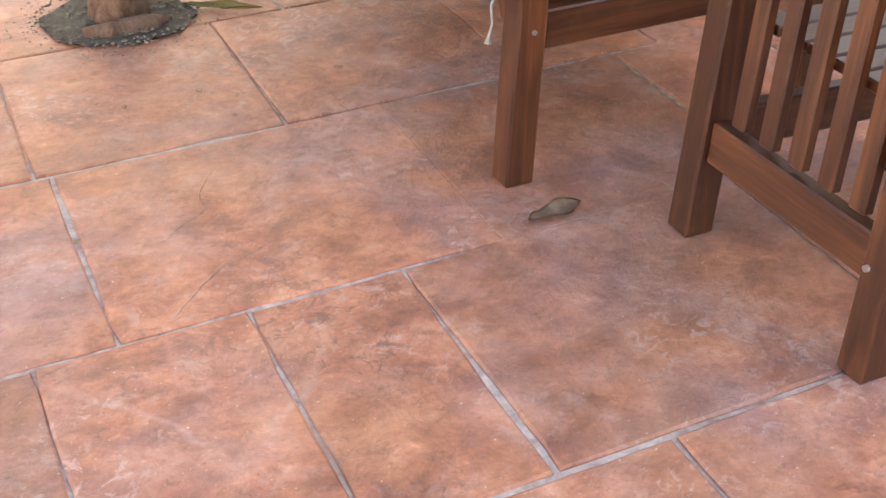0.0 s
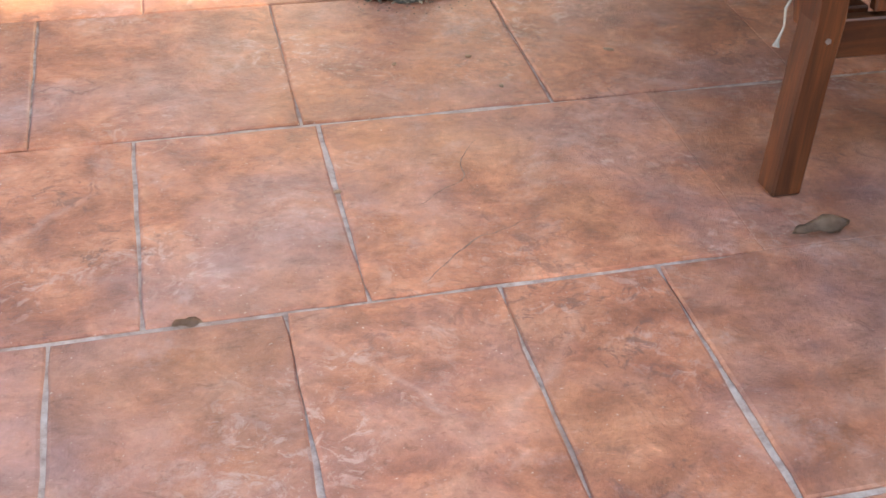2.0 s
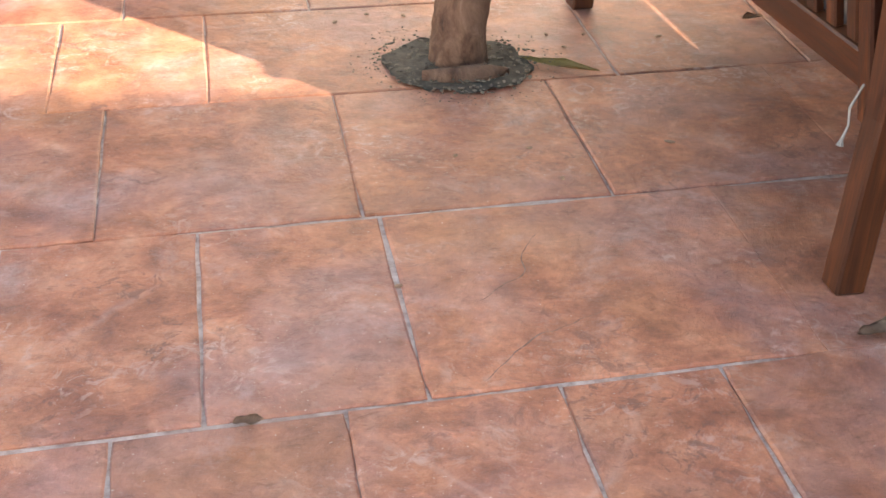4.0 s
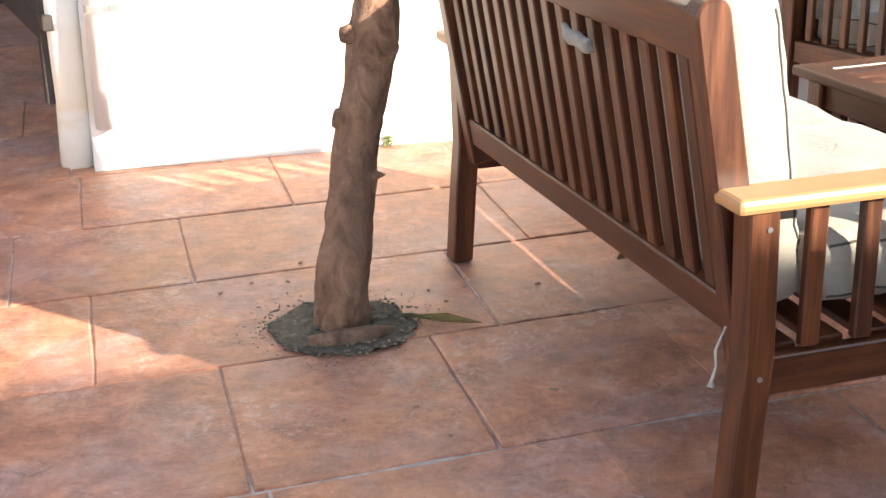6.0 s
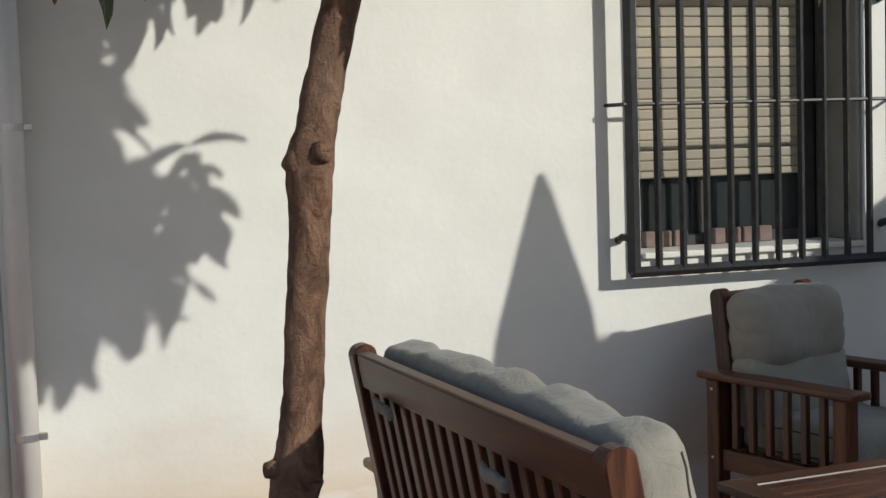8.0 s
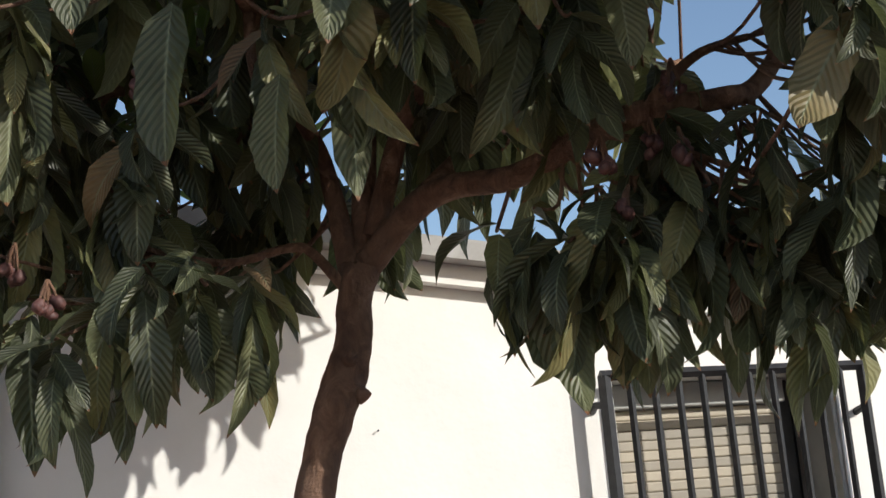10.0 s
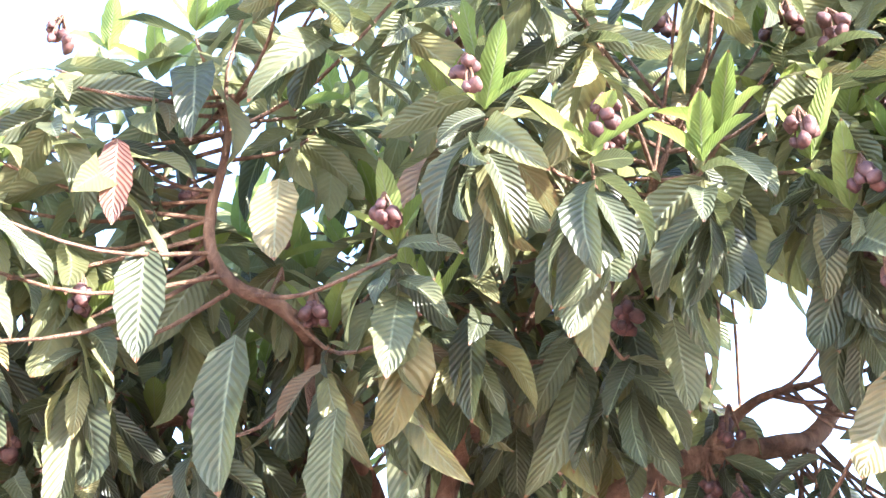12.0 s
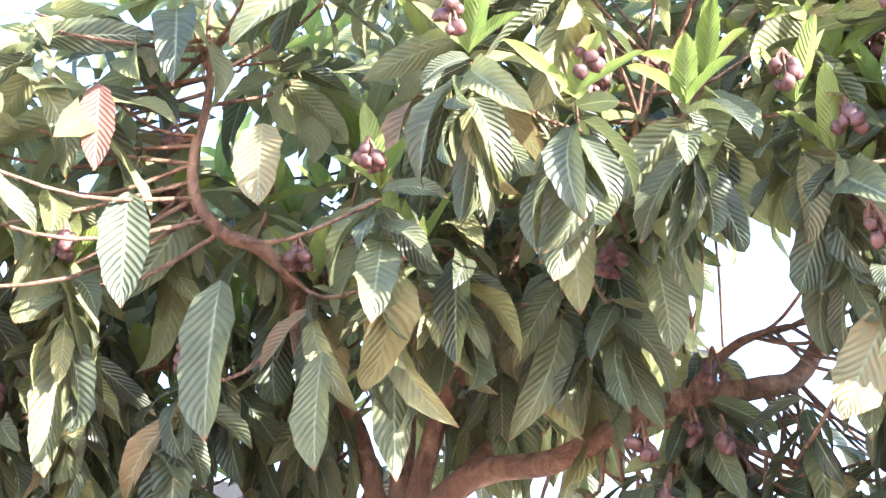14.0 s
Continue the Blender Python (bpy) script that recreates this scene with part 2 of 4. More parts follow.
def mat_leaf(name, per, stops, back, through=0.22):
    """Leathery ribbed leaf: glossy face, veins from the leaf's own UV, some light let through."""
    m, n, l, b = material(name, 0.46)
    uv = n.new("ShaderNodeTexCoord").outputs["UV"]
    sep = n.new("ShaderNodeSeparateXYZ")
    l.new(uv, sep.inputs[0])
    ab = n.new("ShaderNodeMath")
    ab.operation = "ABSOLUTE"
    sh = n.new("ShaderNodeMath")
    sh.operation = "SUBTRACT"
    l.new(sep.outputs[0], sh.inputs[0])
    sh.inputs[1].default_value = 0.5
    l.new(sh.outputs[0], ab.inputs[0])
    ph = n.new("ShaderNodeMath")
    ph.operation = "MULTIPLY_ADD"
    l.new(ab.outputs[0], ph.inputs[0])
    ph.inputs[1].default_value = -0.42
    l.new(sep.outputs[1], ph.inputs[2])
    fr = n.new("ShaderNodeMath")
    fr.operation = "MULTIPLY"
    l.new(ph.outputs[0], fr.inputs[0])
    fr.inputs[1].default_value = 14.0 * 6.283
    sn = n.new("ShaderNodeMath")
    sn.operation = "SINE"
    l.new(fr.outputs[0], sn.inputs[0])
    rib = ramp(n, l, ab.outputs[0], [(0.0, (1, 1, 1)), (0.045, (0, 0, 0))])
    r = rand_per(n, per)
    col = ramp(n, l, r, stops)
    v = coords(n, l)
    col = mix(n, l, col, ramp(n, l, tex(n, l, v, 14.0, 5), [(0.3, (0.72, 0.74, 0.7)), (0.7, (1.25, 1.2, 1.1))]), 1.0, "MULTIPLY")
    vein = n.new("ShaderNodeMapRange")
    l.new(sn.outputs[0], vein.inputs[0])
    vein.inputs[1].default_value, vein.inputs[2].default_value = 0.7, 1.0
    vein.inputs[3].default_value, vein.inputs[4].default_value = 0.0, 0.2
    col = mix(n, l, col, (0.2, 0.23, 0.13), vein.outputs[0])
    col = mix(n, l, col, (0.27, 0.29, 0.17), rib)
    tip = n.new("ShaderNodeMath")
    tip.operation = "GREATER_THAN"
    l.new(sep.outputs[1], tip.inputs[0])
    tip.inputs[1].default_value = 0.965
    col = mix(n, l, col, (0.2, 0.09, 0.04), tip.outputs[0])
    l.new(col, b.inputs["Base Color"])
    u = bump(n, l, b, sn.outputs[0], 0.4, 0.005)
    tr = n.new("ShaderNodeBsdfTranslucent")
    l.new(mix(n, l, col, back, 0.45), tr.inputs[0])
    ms = n.new("ShaderNodeMixShader")
    ms.inputs[0].default_value = through
    l.new(b.outputs[0], ms.inputs[1])
    l.new(tr.outputs[0], ms.inputs[2])
    l.new(ms.outputs[0], n["Material Output"].inputs[0])
    return m


def mat_cloth():
    m, n, l, b = material("beige_canvas", 0.92)
    v = coords(n, l)
    w = n.new("ShaderNodeTexWave")
    w.inputs["Scale"].default_value = 240.0
    l.new(v, w.inputs["Vector"])
    t = tex(n, l, v, 5.0, 6, 0.6)
    col = ramp(n, l, t, [(0.3, (0.27, 0.245, 0.205)), (0.7, (0.35, 0.322, 0.275))])
    l.new(col, b.inputs["Base Color"])
    p = bump(n, l, b, w.outputs[0], 0.1, 0.001)
    bump(n, l, b, tex(n, l, v, 14.0, 5, 0.6, 1.2), 0.6, 0.012, p)
    b.inputs["Sheen Weight"].default_value = 0.15
    return m


M_SLAB, M_MORTAR, M_WALL = mat_slab(), mat_mortar(), mat_wall()
M_WX, M_WY, M_WZ = mat_wood("hardwood_x", 0, 0.58), mat_wood("hardwood_y", 1, 0.58), mat_wood("hardwood_z", 2, 0.58)
M_BARK, M_CLOTH = mat_bark(), mat_cloth()
GREENS = [(0.0, (0.043, 0.05, 0.03)), (0.45, (0.072, 0.082, 0.045)), (0.75, (0.115, 0.122, 0.06)), (0.88, (0.19, 0.185, 0.075)), (0.96, (0.23, 0.2, 0.09)), (1.0, (0.2, 0.11, 0.07))]
# paler copy of the wood: sunlight on the bench arms put into the colour
M_ARM = mat_wood("sunlit_hardwood", 0, 2.0, 0.6)
M_LEAF = mat_leaf("loquat_leaf", "object", GREENS, (0.25, 0.3, 0.1))
M_LEAF_MASS = mat_leaf("loquat_leaf_mass", "island", GREENS, (0.25, 0.3, 0.1))
# brighter yellow-green: sunlight in the upper crown put into the leaf colour
M_SUNLIT_LEAF = mat_leaf("sunlit_leaf", "island", [(0, (0.13, 0.14, 0.06)), (0.6, (0.21, 0.21, 0.1)), (1, (0.3, 0.3, 0.16))], (0.4, 0.42, 0.17), 0.5)
M_YOUNG = mat_leaf("young_leaf", "object", [(0, (0.16, 0.24, 0.05)), (1, (0.26, 0.32, 0.09))], (0.35, 0.42, 0.1), 0.5)
M_RUST = mat_leaf("rusty_leaf", "object", [(0, (0.11, 0.04, 0.028)), (1, (0.17, 0.065, 0.045))], (0.16, 0.06, 0.035))
M_DRY = mat_plain("dry_leaf", (0.22, 0.13, 0.08), (0.44, 0.3, 0.2), 0.8, 30, 0.5)
M_FRUIT = mat_plain("withered_fruit", (0.055, 0.022, 0.02), (0.15, 0.068, 0.058), 0.6, 60, 0.5, per="object")
M_PIPING = mat_plain("dark_piping", (0.05, 0.045, 0.04), (0.09, 0.08, 0.07), 0.9)
M_TIE = mat_plain("dark_grey_tie", (0.2, 0.185, 0.165), (0.3, 0.28, 0.25), 0.9, 40)
M_STRAP = mat_plain("grey_strap", (0.26, 0.24, 0.21), (0.4, 0.37, 0.33), 0.9, 40)
M_IRON = mat_plain("painted_iron", (0.012, 0.012, 0.013), (0.03, 0.03, 0.032), 0.5, 30, 0.15)
M_GATE = mat_plain("dark_gate_paint", (0.018, 0.014, 0.012), (0.045, 0.035, 0.03), 0.55, 12, 0.2)
M_PVC = mat_plain("white_pvc", (0.7, 0.69, 0.67), (0.78, 0.77, 0.75), 0.4, 4, 0.03)
M_STEEL = mat_plain("galvanised_steel", (0.45, 0.45, 0.45), (0.6, 0.6, 0.6), 0.35, 30, 0.1, 0.9)
M_SHUT = mat_plain("beige_shutter", (0.3, 0.27, 0.21), (0.37, 0.33, 0.26), 0.5, 3, 0.05, per="object")
M_FRAME = mat_plain("dark_aluminium", (0.03, 0.028, 0.026), (0.06, 0.055, 0.05), 0.4, 10, 0.05)
# grey of the housing; on reveal and passage walls it carries their shade
M_REVEAL = mat_plain("grey_paint_and_shade", (0.3, 0.3, 0.28), (0.38, 0.38, 0.36), 0.7, 6, 0.1)
M_SOIL = mat_plain("dark_soil", (0.055, 0.045, 0.032), (0.15, 0.125, 0.09), 0.95, 35, 0.8)
M_PEBBLE = mat_plain("gravel_bits", (0.08, 0.066, 0.048), (0.26, 0.22, 0.165), 0.9, 20, 0.4, per="island")
M_CLAY = mat_plain("clay_tile", (0.16, 0.11, 0.1), (0.26, 0.19, 0.17), 0.8, 16, 0.3, per="object")
M_ROOF = mat_plain("grey_verge", (0.3, 0.29, 0.27), (0.42, 0.41, 0.39), 0.85, 9, 0.4)
M_PARASOL = mat_plain("parasol_canvas", (0.4, 0.36, 0.28), (0.5, 0.45, 0.36), 0.9, 8, 0.2)
M_CRACK = mat_plain("crack_dirt", (0.16, 0.085, 0.065), (0.4, 0.27, 0.21), 0.95, 60, 0.3)
M_EARTH = mat_plain("far_ground", (0.2, 0.14, 0.1), (0.3, 0.22, 0.16), 0.95, 3, 0.3)
glass, gn, gl, gb = material("window_glass", 0.05)
gb.inputs["Base Color"].default_value = (0.03, 0.035, 0.035, 1)
gb.inputs["Specular IOR Level"].default_value = 0.7
M_GLASS = glass
# near-black colour that stands in for the darkness inside the room
dark, dn, dl, db = material("dark_room_sheet", 0.9)
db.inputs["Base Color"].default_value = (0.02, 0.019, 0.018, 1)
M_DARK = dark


# ---- builders ----
def link_mesh(name, bm, mat, parent=None, smooth=False):
    me = bpy.data.meshes.new(name)
    bm.to_mesh(me)
    bm.free()
    for m in mat if isinstance(mat, (list, tuple)) else [mat]:
        me.materials.append(m)
    if smooth:
        for p in me.polygons:
            p.use_smooth = True
    ob = new(name, me)
    ob.parent = parent
    return ob


def part(name, bm, mat, parent, label="", smooth=False):
    return tagged(link_mesh(name, bm, mat, parent, smooth), label)


def thing(name, label, category, m=None, group="", kind=""):
    ob = new(name)
    ob.empty_display_size = 0.1
    if m:
        ob.matrix_basis = m
    return tagged(ob, label, category, group, kind)


def shared(name, source, parent, m):
    """Another piece on the same mesh."""
    ob = new(name, source.data)
    ob.parent, ob.matrix_basis = parent, m
    return ob


def box(lo, hi, bev=0.004, seg=1, m=None, bm=None):
    bm = bm or bmesh.new()
    size, mid = [b - a for a, b in zip(lo, hi)], [(a + b) / 2 for a, b in zip(lo, hi)]
    r = bmesh.ops.create_cube(bm, size=1.0, matrix=Matrix.Translation(mid) @ Matrix.Diagonal((*size, 1)))
    if bev:
        edges = list({e for v in r["verts"] for e in v.link_edges})
        bmesh.ops.bevel(bm, geom=edges, offset=bev, segments=seg, affect="EDGES", profile=0.5)
    if m:
        bmesh.ops.transform(bm, matrix=m, verts=bm.verts)
    return bm


def centred(size, bev=0.003, seg=1):
    return box([-s / 2 for s in size], [s / 2 for s in size], bev, seg)


def tube(points, radii, sides=12, bm=None, wob=0.0, cap=True):
    """A tapered tube through points, its rings kept from twisting; wob roughens it."""
    bm = bm or bmesh.new()
    pts = [Vector(p) for p in points]
    rings, ref = [], Vector((0.31, 0.95, 0.05))
    for i, p in enumerate(pts):
        d = (pts[min(i + 1, len(pts) - 1)] - pts[max(i - 1, 0)]).normalized()
        a = (ref - d * ref.dot(d)).normalized()
        c = d.cross(a)
        ref = a
        ring = []
        for k in range(sides):
            t = 2 * math.pi * k / sides
            r = radii[i]
            o = a * math.cos(t) + c * math.sin(t)
            if wob:
                r *= 1 + wob * (noise.noise((p + o * r) * 14) + 0.7 * noise.noise((p + o * r) * 37))
            ring.append(bm.verts.new(p + o * r))
        rings.append(ring)
    for a, b in zip(rings, rings[1:]):
        for k in range(sides):
            bm.faces.new((a[k], a[(k + 1) % sides], b[(k + 1) % sides], b[k]))
    if cap:
        bm.faces.new(rings[0][::-1])
        bm.faces.new(rings[-1])
    return bm


def smooth_line(points, radii, steps=4):
    """Catmull-Rom through points with their radii."""
    p = [Vector(q) for q in points]
    out, rad = [], []
    for i in range(len(p) - 1):
        a, b, c, d = p[max(i - 1, 0)], p[i], p[i + 1], p[min(i + 2, len(p) - 1)]
        for s in range(steps):
            t = s / steps
            out.append(0.5 * (2 * b + (c - a) * t + (2 * a - 5 * b + 4 * c - d) * t * t + (3 * b - a - 3 * c + d) * t ** 3))
            rad.append(radii[i] * (1 - t) + radii[i + 1] * t)
    return out + [p[-1]], rad + [radii[-1]]


def pipe_bar(a, b, w, bm=None):
    """A square bar between two points."""
    return tube([a, b], [w * 0.7071, w * 0.7071], 4, bm)


# ---- ground and paving ----
ROW_DIR = Vector((math.cos(radians(3.4)), math.sin(radians(3.4)), 0))
COL_DIR = Vector((0.02, 0.9998, 0))
ORIGIN = Vector((0.739, 2.91, 0))
WALL_Y = 5.62
TREE = Vector((0.576, 4.15, 0))

bm = bmesh.new()
bmesh.ops.create_grid(bm, x_segments=1, y_segments=1, size=400, matrix=Matrix.Translation((0, 0, -0.06)))
tagged(link_mesh("ground", bm, M_EARTH), "dry earth around the paved patio", "ground", kind="structure")
floor = thing("floor", "terracotta-coloured stamped concrete slabs with pale mortar joints", "floor", kind="structure")
bm = bmesh.new()
bmesh.ops.create_grid(bm, x_segments=8, y_segments=8, size=9.0, matrix=Matrix.Translation((0.8, 2.0, -0.0052)))
part("joint_bed", bm, M_MORTAR, floor, "pale grey mortar in the joints")

# ---- house wall, roof verge, passage ----
def top_z(x):
    return 2.61 - 0.125 * x


def prism(pts, y0, y1, bm):
    """A plate with the outline pts in x and z, between two y."""
    a = [bm.verts.new((x, y0, z)) for x, z in pts]
    b = [bm.verts.new((x, y1, z)) for x, z in pts]
    bm.faces.new(a)
    bm.faces.new(b[::-1])
    for i in range(len(pts)):
        j = (i + 1) % len(pts)
        bm.faces.new((a[j], a[i], b[i], b[j]))
    return bm


WX0, WX1, WZ0, WZ1 = 2.22, 3.12, 0.94, 2.0
LEFT = 0.095
RIGHT = 4.6
wall = thing("wall_north", "white limewashed house wall with damp stains near the ground", "wall", kind="structure")
bm = bmesh.new()
prism([(LEFT, -0.05), (WX0, -0.05), (WX0, top_z(WX0)), (LEFT, top_z(LEFT))], WALL_Y, WALL_Y + 0.3, bm)
prism([(WX0, -0.05), (WX1, -0.05), (WX1, WZ0), (WX0, WZ0)], WALL_Y, WALL_Y + 0.3, bm)
prism([(WX0, WZ1), (WX1, WZ1), (WX1, top_z(WX1)), (WX0, top_z(WX0))], WALL_Y, WALL_Y + 0.3, bm)
prism([(WX1, -0.05), (RIGHT, -0.05), (RIGHT, top_z(RIGHT)), (WX1, top_z(WX1))], WALL_Y, WALL_Y + 0.3, bm)
bmesh.ops.remove_doubles(bm, verts=bm.verts, dist=0.0005)
part("plaster", bm, M_WALL, wall)
bm = bmesh.new()
n_seg = 60
for i in range(n_seg):
    xa, xb = LEFT + 0.002 + 2.3 * i / n_seg, LEFT + 0.002 + 2.3 * (i + 1) / n_seg
    za, zb = [0.13 + 0.05 * noise.noise((x * 4, 1, 0)) + 0.02 * noise.noise((x * 17, 2, 0)) for x in (xa, xb)]
    prism([(xa, -0.02), (xb, -0.02), (xb, zb), (xa, za)], WALL_Y - 0.006, WALL_Y + 0.01, bm)
bmesh.ops.remove_doubles(bm, verts=bm.verts, dist=0.0005)
bmesh.ops.delete(bm, geom=[f for f in bm.faces if abs(f.normal.x) > 0.9 and LEFT < f.calc_center_median().x < LEFT + 2.25], context="FACES")
part("patched_plinth", bm, M_WALL, wall, "rough strip of newer whitewash at the foot")
verge = thing("roof_verge", "grey mortared sloping verge along the wall top", "roof edge", kind="structure")
bm = bmesh.new()
prism([(LEFT - 0.1, top_z(LEFT - 0.1)), (RIGHT, top_z(RIGHT)), (RIGHT, top_z(RIGHT) + 0.07), (LEFT - 0.1, top_z(LEFT - 0.1) + 0.07)], WALL_Y - 0.14, WALL_Y + 0.4, bm)
part("cap", bm, M_ROOF, verge)
bm = bmesh.new()
prism([(LEFT - 0.02, top_z(LEFT) - 0.07), (RIGHT, top_z(RIGHT) - 0.07), (RIGHT, top_z(RIGHT)), (LEFT - 0.02, top_z(LEFT))], WALL_Y - 0.06, WALL_Y - 0.002, bm)
part("moulding", bm, M_WALL, verge, "white moulding under the verge")

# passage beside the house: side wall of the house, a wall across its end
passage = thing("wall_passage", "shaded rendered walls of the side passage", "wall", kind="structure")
# grey where the house is white: the passage's shade put into the colour
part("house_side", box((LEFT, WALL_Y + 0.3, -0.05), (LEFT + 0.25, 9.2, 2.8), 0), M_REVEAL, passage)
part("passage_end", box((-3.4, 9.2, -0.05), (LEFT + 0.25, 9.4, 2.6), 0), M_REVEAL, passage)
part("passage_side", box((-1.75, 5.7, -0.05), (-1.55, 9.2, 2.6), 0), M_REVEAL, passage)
jamb = thing("jamb", "crumbling plaster jamb at the wall's corner", "wall", kind="structure")
bm = bmesh.new()
pts, rr = [], []
for i in range(13):
    z = -0.02 + i * 0.235
    pts.append((LEFT - 0.045 + 0.01 * noise.noise((z * 3, 5, 0)), WALL_Y + 0.1, z))
    rr.append(0.06 + 0.01 * noise.noise((z * 5, 0, 3)))
tube(pts, rr, 8, bm, 0.05)
part("render", bm, M_WALL, jamb, smooth=True)
gate = thing("gate", "open dark painted metal gate folded back into the passage", "gate", pose(LEFT - 0.1, WALL_Y + 0.1, 0, 0, 0, 99))
part("stile", box((0, -0.022, 0.2), (0.05, 0.022, 2.2), 0.003), M_GATE, gate)
part("panel", box((0.05, -0.012, 0.42), (0.9, 0.012, 2.15), 0.002), M_GATE, gate)
part("stile", box((0.9, -0.022, 0.38), (0.95, 0.022, 2.2), 0.003), M_GATE, gate)
part("rail", box((0.05, -0.02, 0.4), (0.9, 0.02, 0.47), 0.003), M_GATE, gate)
for z in (0.44, 1.25):
    part("hinge", box((-0.05, -0.02, z), (0.01, 0.02, z + 0.05), 0.004), M_GATE, gate)

# rest of the enclosure, behind and beside the camera
south = thing("wall_south", "plain whitewashed boundary wall", "wall", kind="structure")
part("plaster", box((-3.4, -6.4, -0.05), (4.8, -6.2, 1.2), 0), M_WALL, south)
east = thing("wall_east", "unseen whitewashed wall, its stepped top added to shape the shade", "wall", kind="structure")
bm = bmesh.new()
# heights of this unseen wall are chosen for the shade it casts
EAST = ((-6.2, 4.9), (-2.8, 3.76), (-1.77, 3.17), (-1.138, 2.78), (-0.3, 2.44), (0.3, 2.2), (1.978, 1.73), (1.98, 2.3), (2.36, 2.46), (2.9, 2.153), (3.17, 2.138), (3.99, 2.07), (WALL_Y, 1.95))
for (ya, za), (yb, zb) in zip(EAST, EAST[1:]):
    a = [bm.verts.new((RIGHT, y, z)) for y, z in ((ya, -0.05), (yb, -0.05), (yb, zb), (ya, za))]
    b = [bm.verts.new((RIGHT + 0.2, y, z)) for y, z in ((ya, -0.05), (yb, -0.05), (yb, zb), (ya, za))]
    bm.faces.new(a)
    bm.faces.new(b[::-1])
    for i in range(4):
        bm.faces.new((a[(i + 1) % 4], a[i], b[i], b[(i + 1) % 4]))
part("plaster", bm, M_WALL, east)
west = thing("wall_west", "plain whitewashed boundary wall", "wall", kind="structure")
part("plaster", box((-3.4, -6.2, -0.05), (-3.2, 9.2, 1.4), 0), M_WALL, west)

# ---- window ----
win = thing("window_1", "window with a half-lowered beige roller shutter and dark glass", "window", kind="structure")
part("reveal", box((WX1 - 0.022, WALL_Y + 0.006, WZ0 + 0.024), (WX1 - 0.003, WALL_Y + 0.215, WZ1 - 0.003), 0.003), M_REVEAL, win, "side board, the reveal's shade put into its grey")
# flat sheet added behind the panes, the room's darkness in its colour
part("dark_room_sheet", box((WX0 - 0.1, WALL_Y + 0.34, WZ0 - 0.1), (WX1 + 0.1, WALL_Y + 0.36, WZ1 + 0.1), 0), M_DARK, win)
SX0, SX1 = WX0 + 0.006, 3.0
for lo, hi in (((WX0 + 0.004, WZ0 + 0.004), (WX0 + 0.05, WZ1 - 0.004)), ((SX1, WZ0 + 0.004), (SX1 + 0.06, WZ1 - 0.004)), ((2.565, WZ0 + 0.06), (2.61, 1.55)), ((WX0 + 0.05, WZ0 + 0.004), (SX1, WZ0 + 0.06))):
    part("window_frame", box((lo[0], WALL_Y + 0.22, lo[1]), (hi[0], WALL_Y + 0.27, hi[1]), 0.003), M_FRAME, win)
for xa, xb in ((WX0 + 0.05, 2.565), (2.61, SX1)):
    part("pane", box((xa, WALL_Y + 0.24, WZ0 + 0.06), (xb, WALL_Y + 0.248, 1.55), 0), M_GLASS, win)
sh = centred((SX1 - SX0, 0.016, 0.0365), 0.006, 2)
first = None
for i in range(18):
    m = pose((SX0 + SX1) / 2, WALL_Y + 0.2, 1.258 + 0.037 * i)
    if first is None:
        first = part("shutter_slat", sh, M_SHUT, win)
        first.matrix_basis = m
    else:
        shared("shutter_slat", first, win, m)
part("shutter_end_bar", box((SX0 - 0.001, WALL_Y + 0.19, 1.213), (SX1 + 0.002, WALL_Y + 0.213, 1.238), 0.004), M_SHUT, win)
part("shutter_box", box((SX0, WALL_Y + 0.15, 1.908), (SX1, WALL_Y + 0.218, WZ1 - 0.004), 0.004), M_REVEAL, win, "grey shutter housing")
part("window_sill", box((WX0 + 0.004, WALL_Y - 0.02, WZ0), (WX1 - 0.004, WALL_Y + 0.215, WZ0 + 0.022), 0.004), M_WALL, win, "white painted sill")
t0 = None
for i, x in enumerate((2.275, 2.34, 2.405, 2.47, 2.625, 2.69, 2.755, 2.82)):
    m = pose(x, WALL_Y + 0.19, WZ0 + 0.052, 0, 0, 3 * math.sin(i * 7))
    if t0 is None:
        t0 = part("clay_brick", centred((0.055, 0.026, 0.058), 0.004), M_CLAY, win, "small clay brick on the sill")
        t0.matrix_basis = m
    else:
        shared("clay_brick", t0, win, m)

grille = thing("window_grille", "black wrought iron window grille fixed to the wall with brackets", "window grille")
GY = WALL_Y - 0.09
GZ0, GZ1, GX0, GX1 = 0.905, 2.0, 2.15, 3.18
for a, b, w in (((GX0, GY, GZ0), (GX0, GY, GZ1), 0.032), ((GX1, GY, GZ0), (GX1, GY, GZ1), 0.028), ((GX0 - 0.014, GY, GZ0), (GX1 + 0.014, GY, GZ0), 0.026), ((GX0 - 0.014, GY, GZ1), (GX1 + 0.014, GY, GZ1), 0.026)):
    part("frame_bar", pipe_bar(a, b, w), M_IRON, grille)
bar0 = part("bar", pipe_bar((0, 0, GZ0), (0, 0, GZ1), 0.018), M_IRON, grille)
for i in range(10):
    x = GX0 + (GX1 - GX0) * (i + 1) / 11
    if i:
        shared("bar", bar0, grille, pose(x, GY, 0))
    else:
        bar0.matrix_basis = pose(x, GY, 0)
part("cross_bar", tube([(GX0 - 0.055, WALL_Y, 1.475), (GX0 - 0.03, GY, 1.475), (GX1 + 0.03, GY, 1.475), (GX1 + 0.05, WALL_Y, 1.475)], [0.007] * 4, 6), M_IRON, grille)
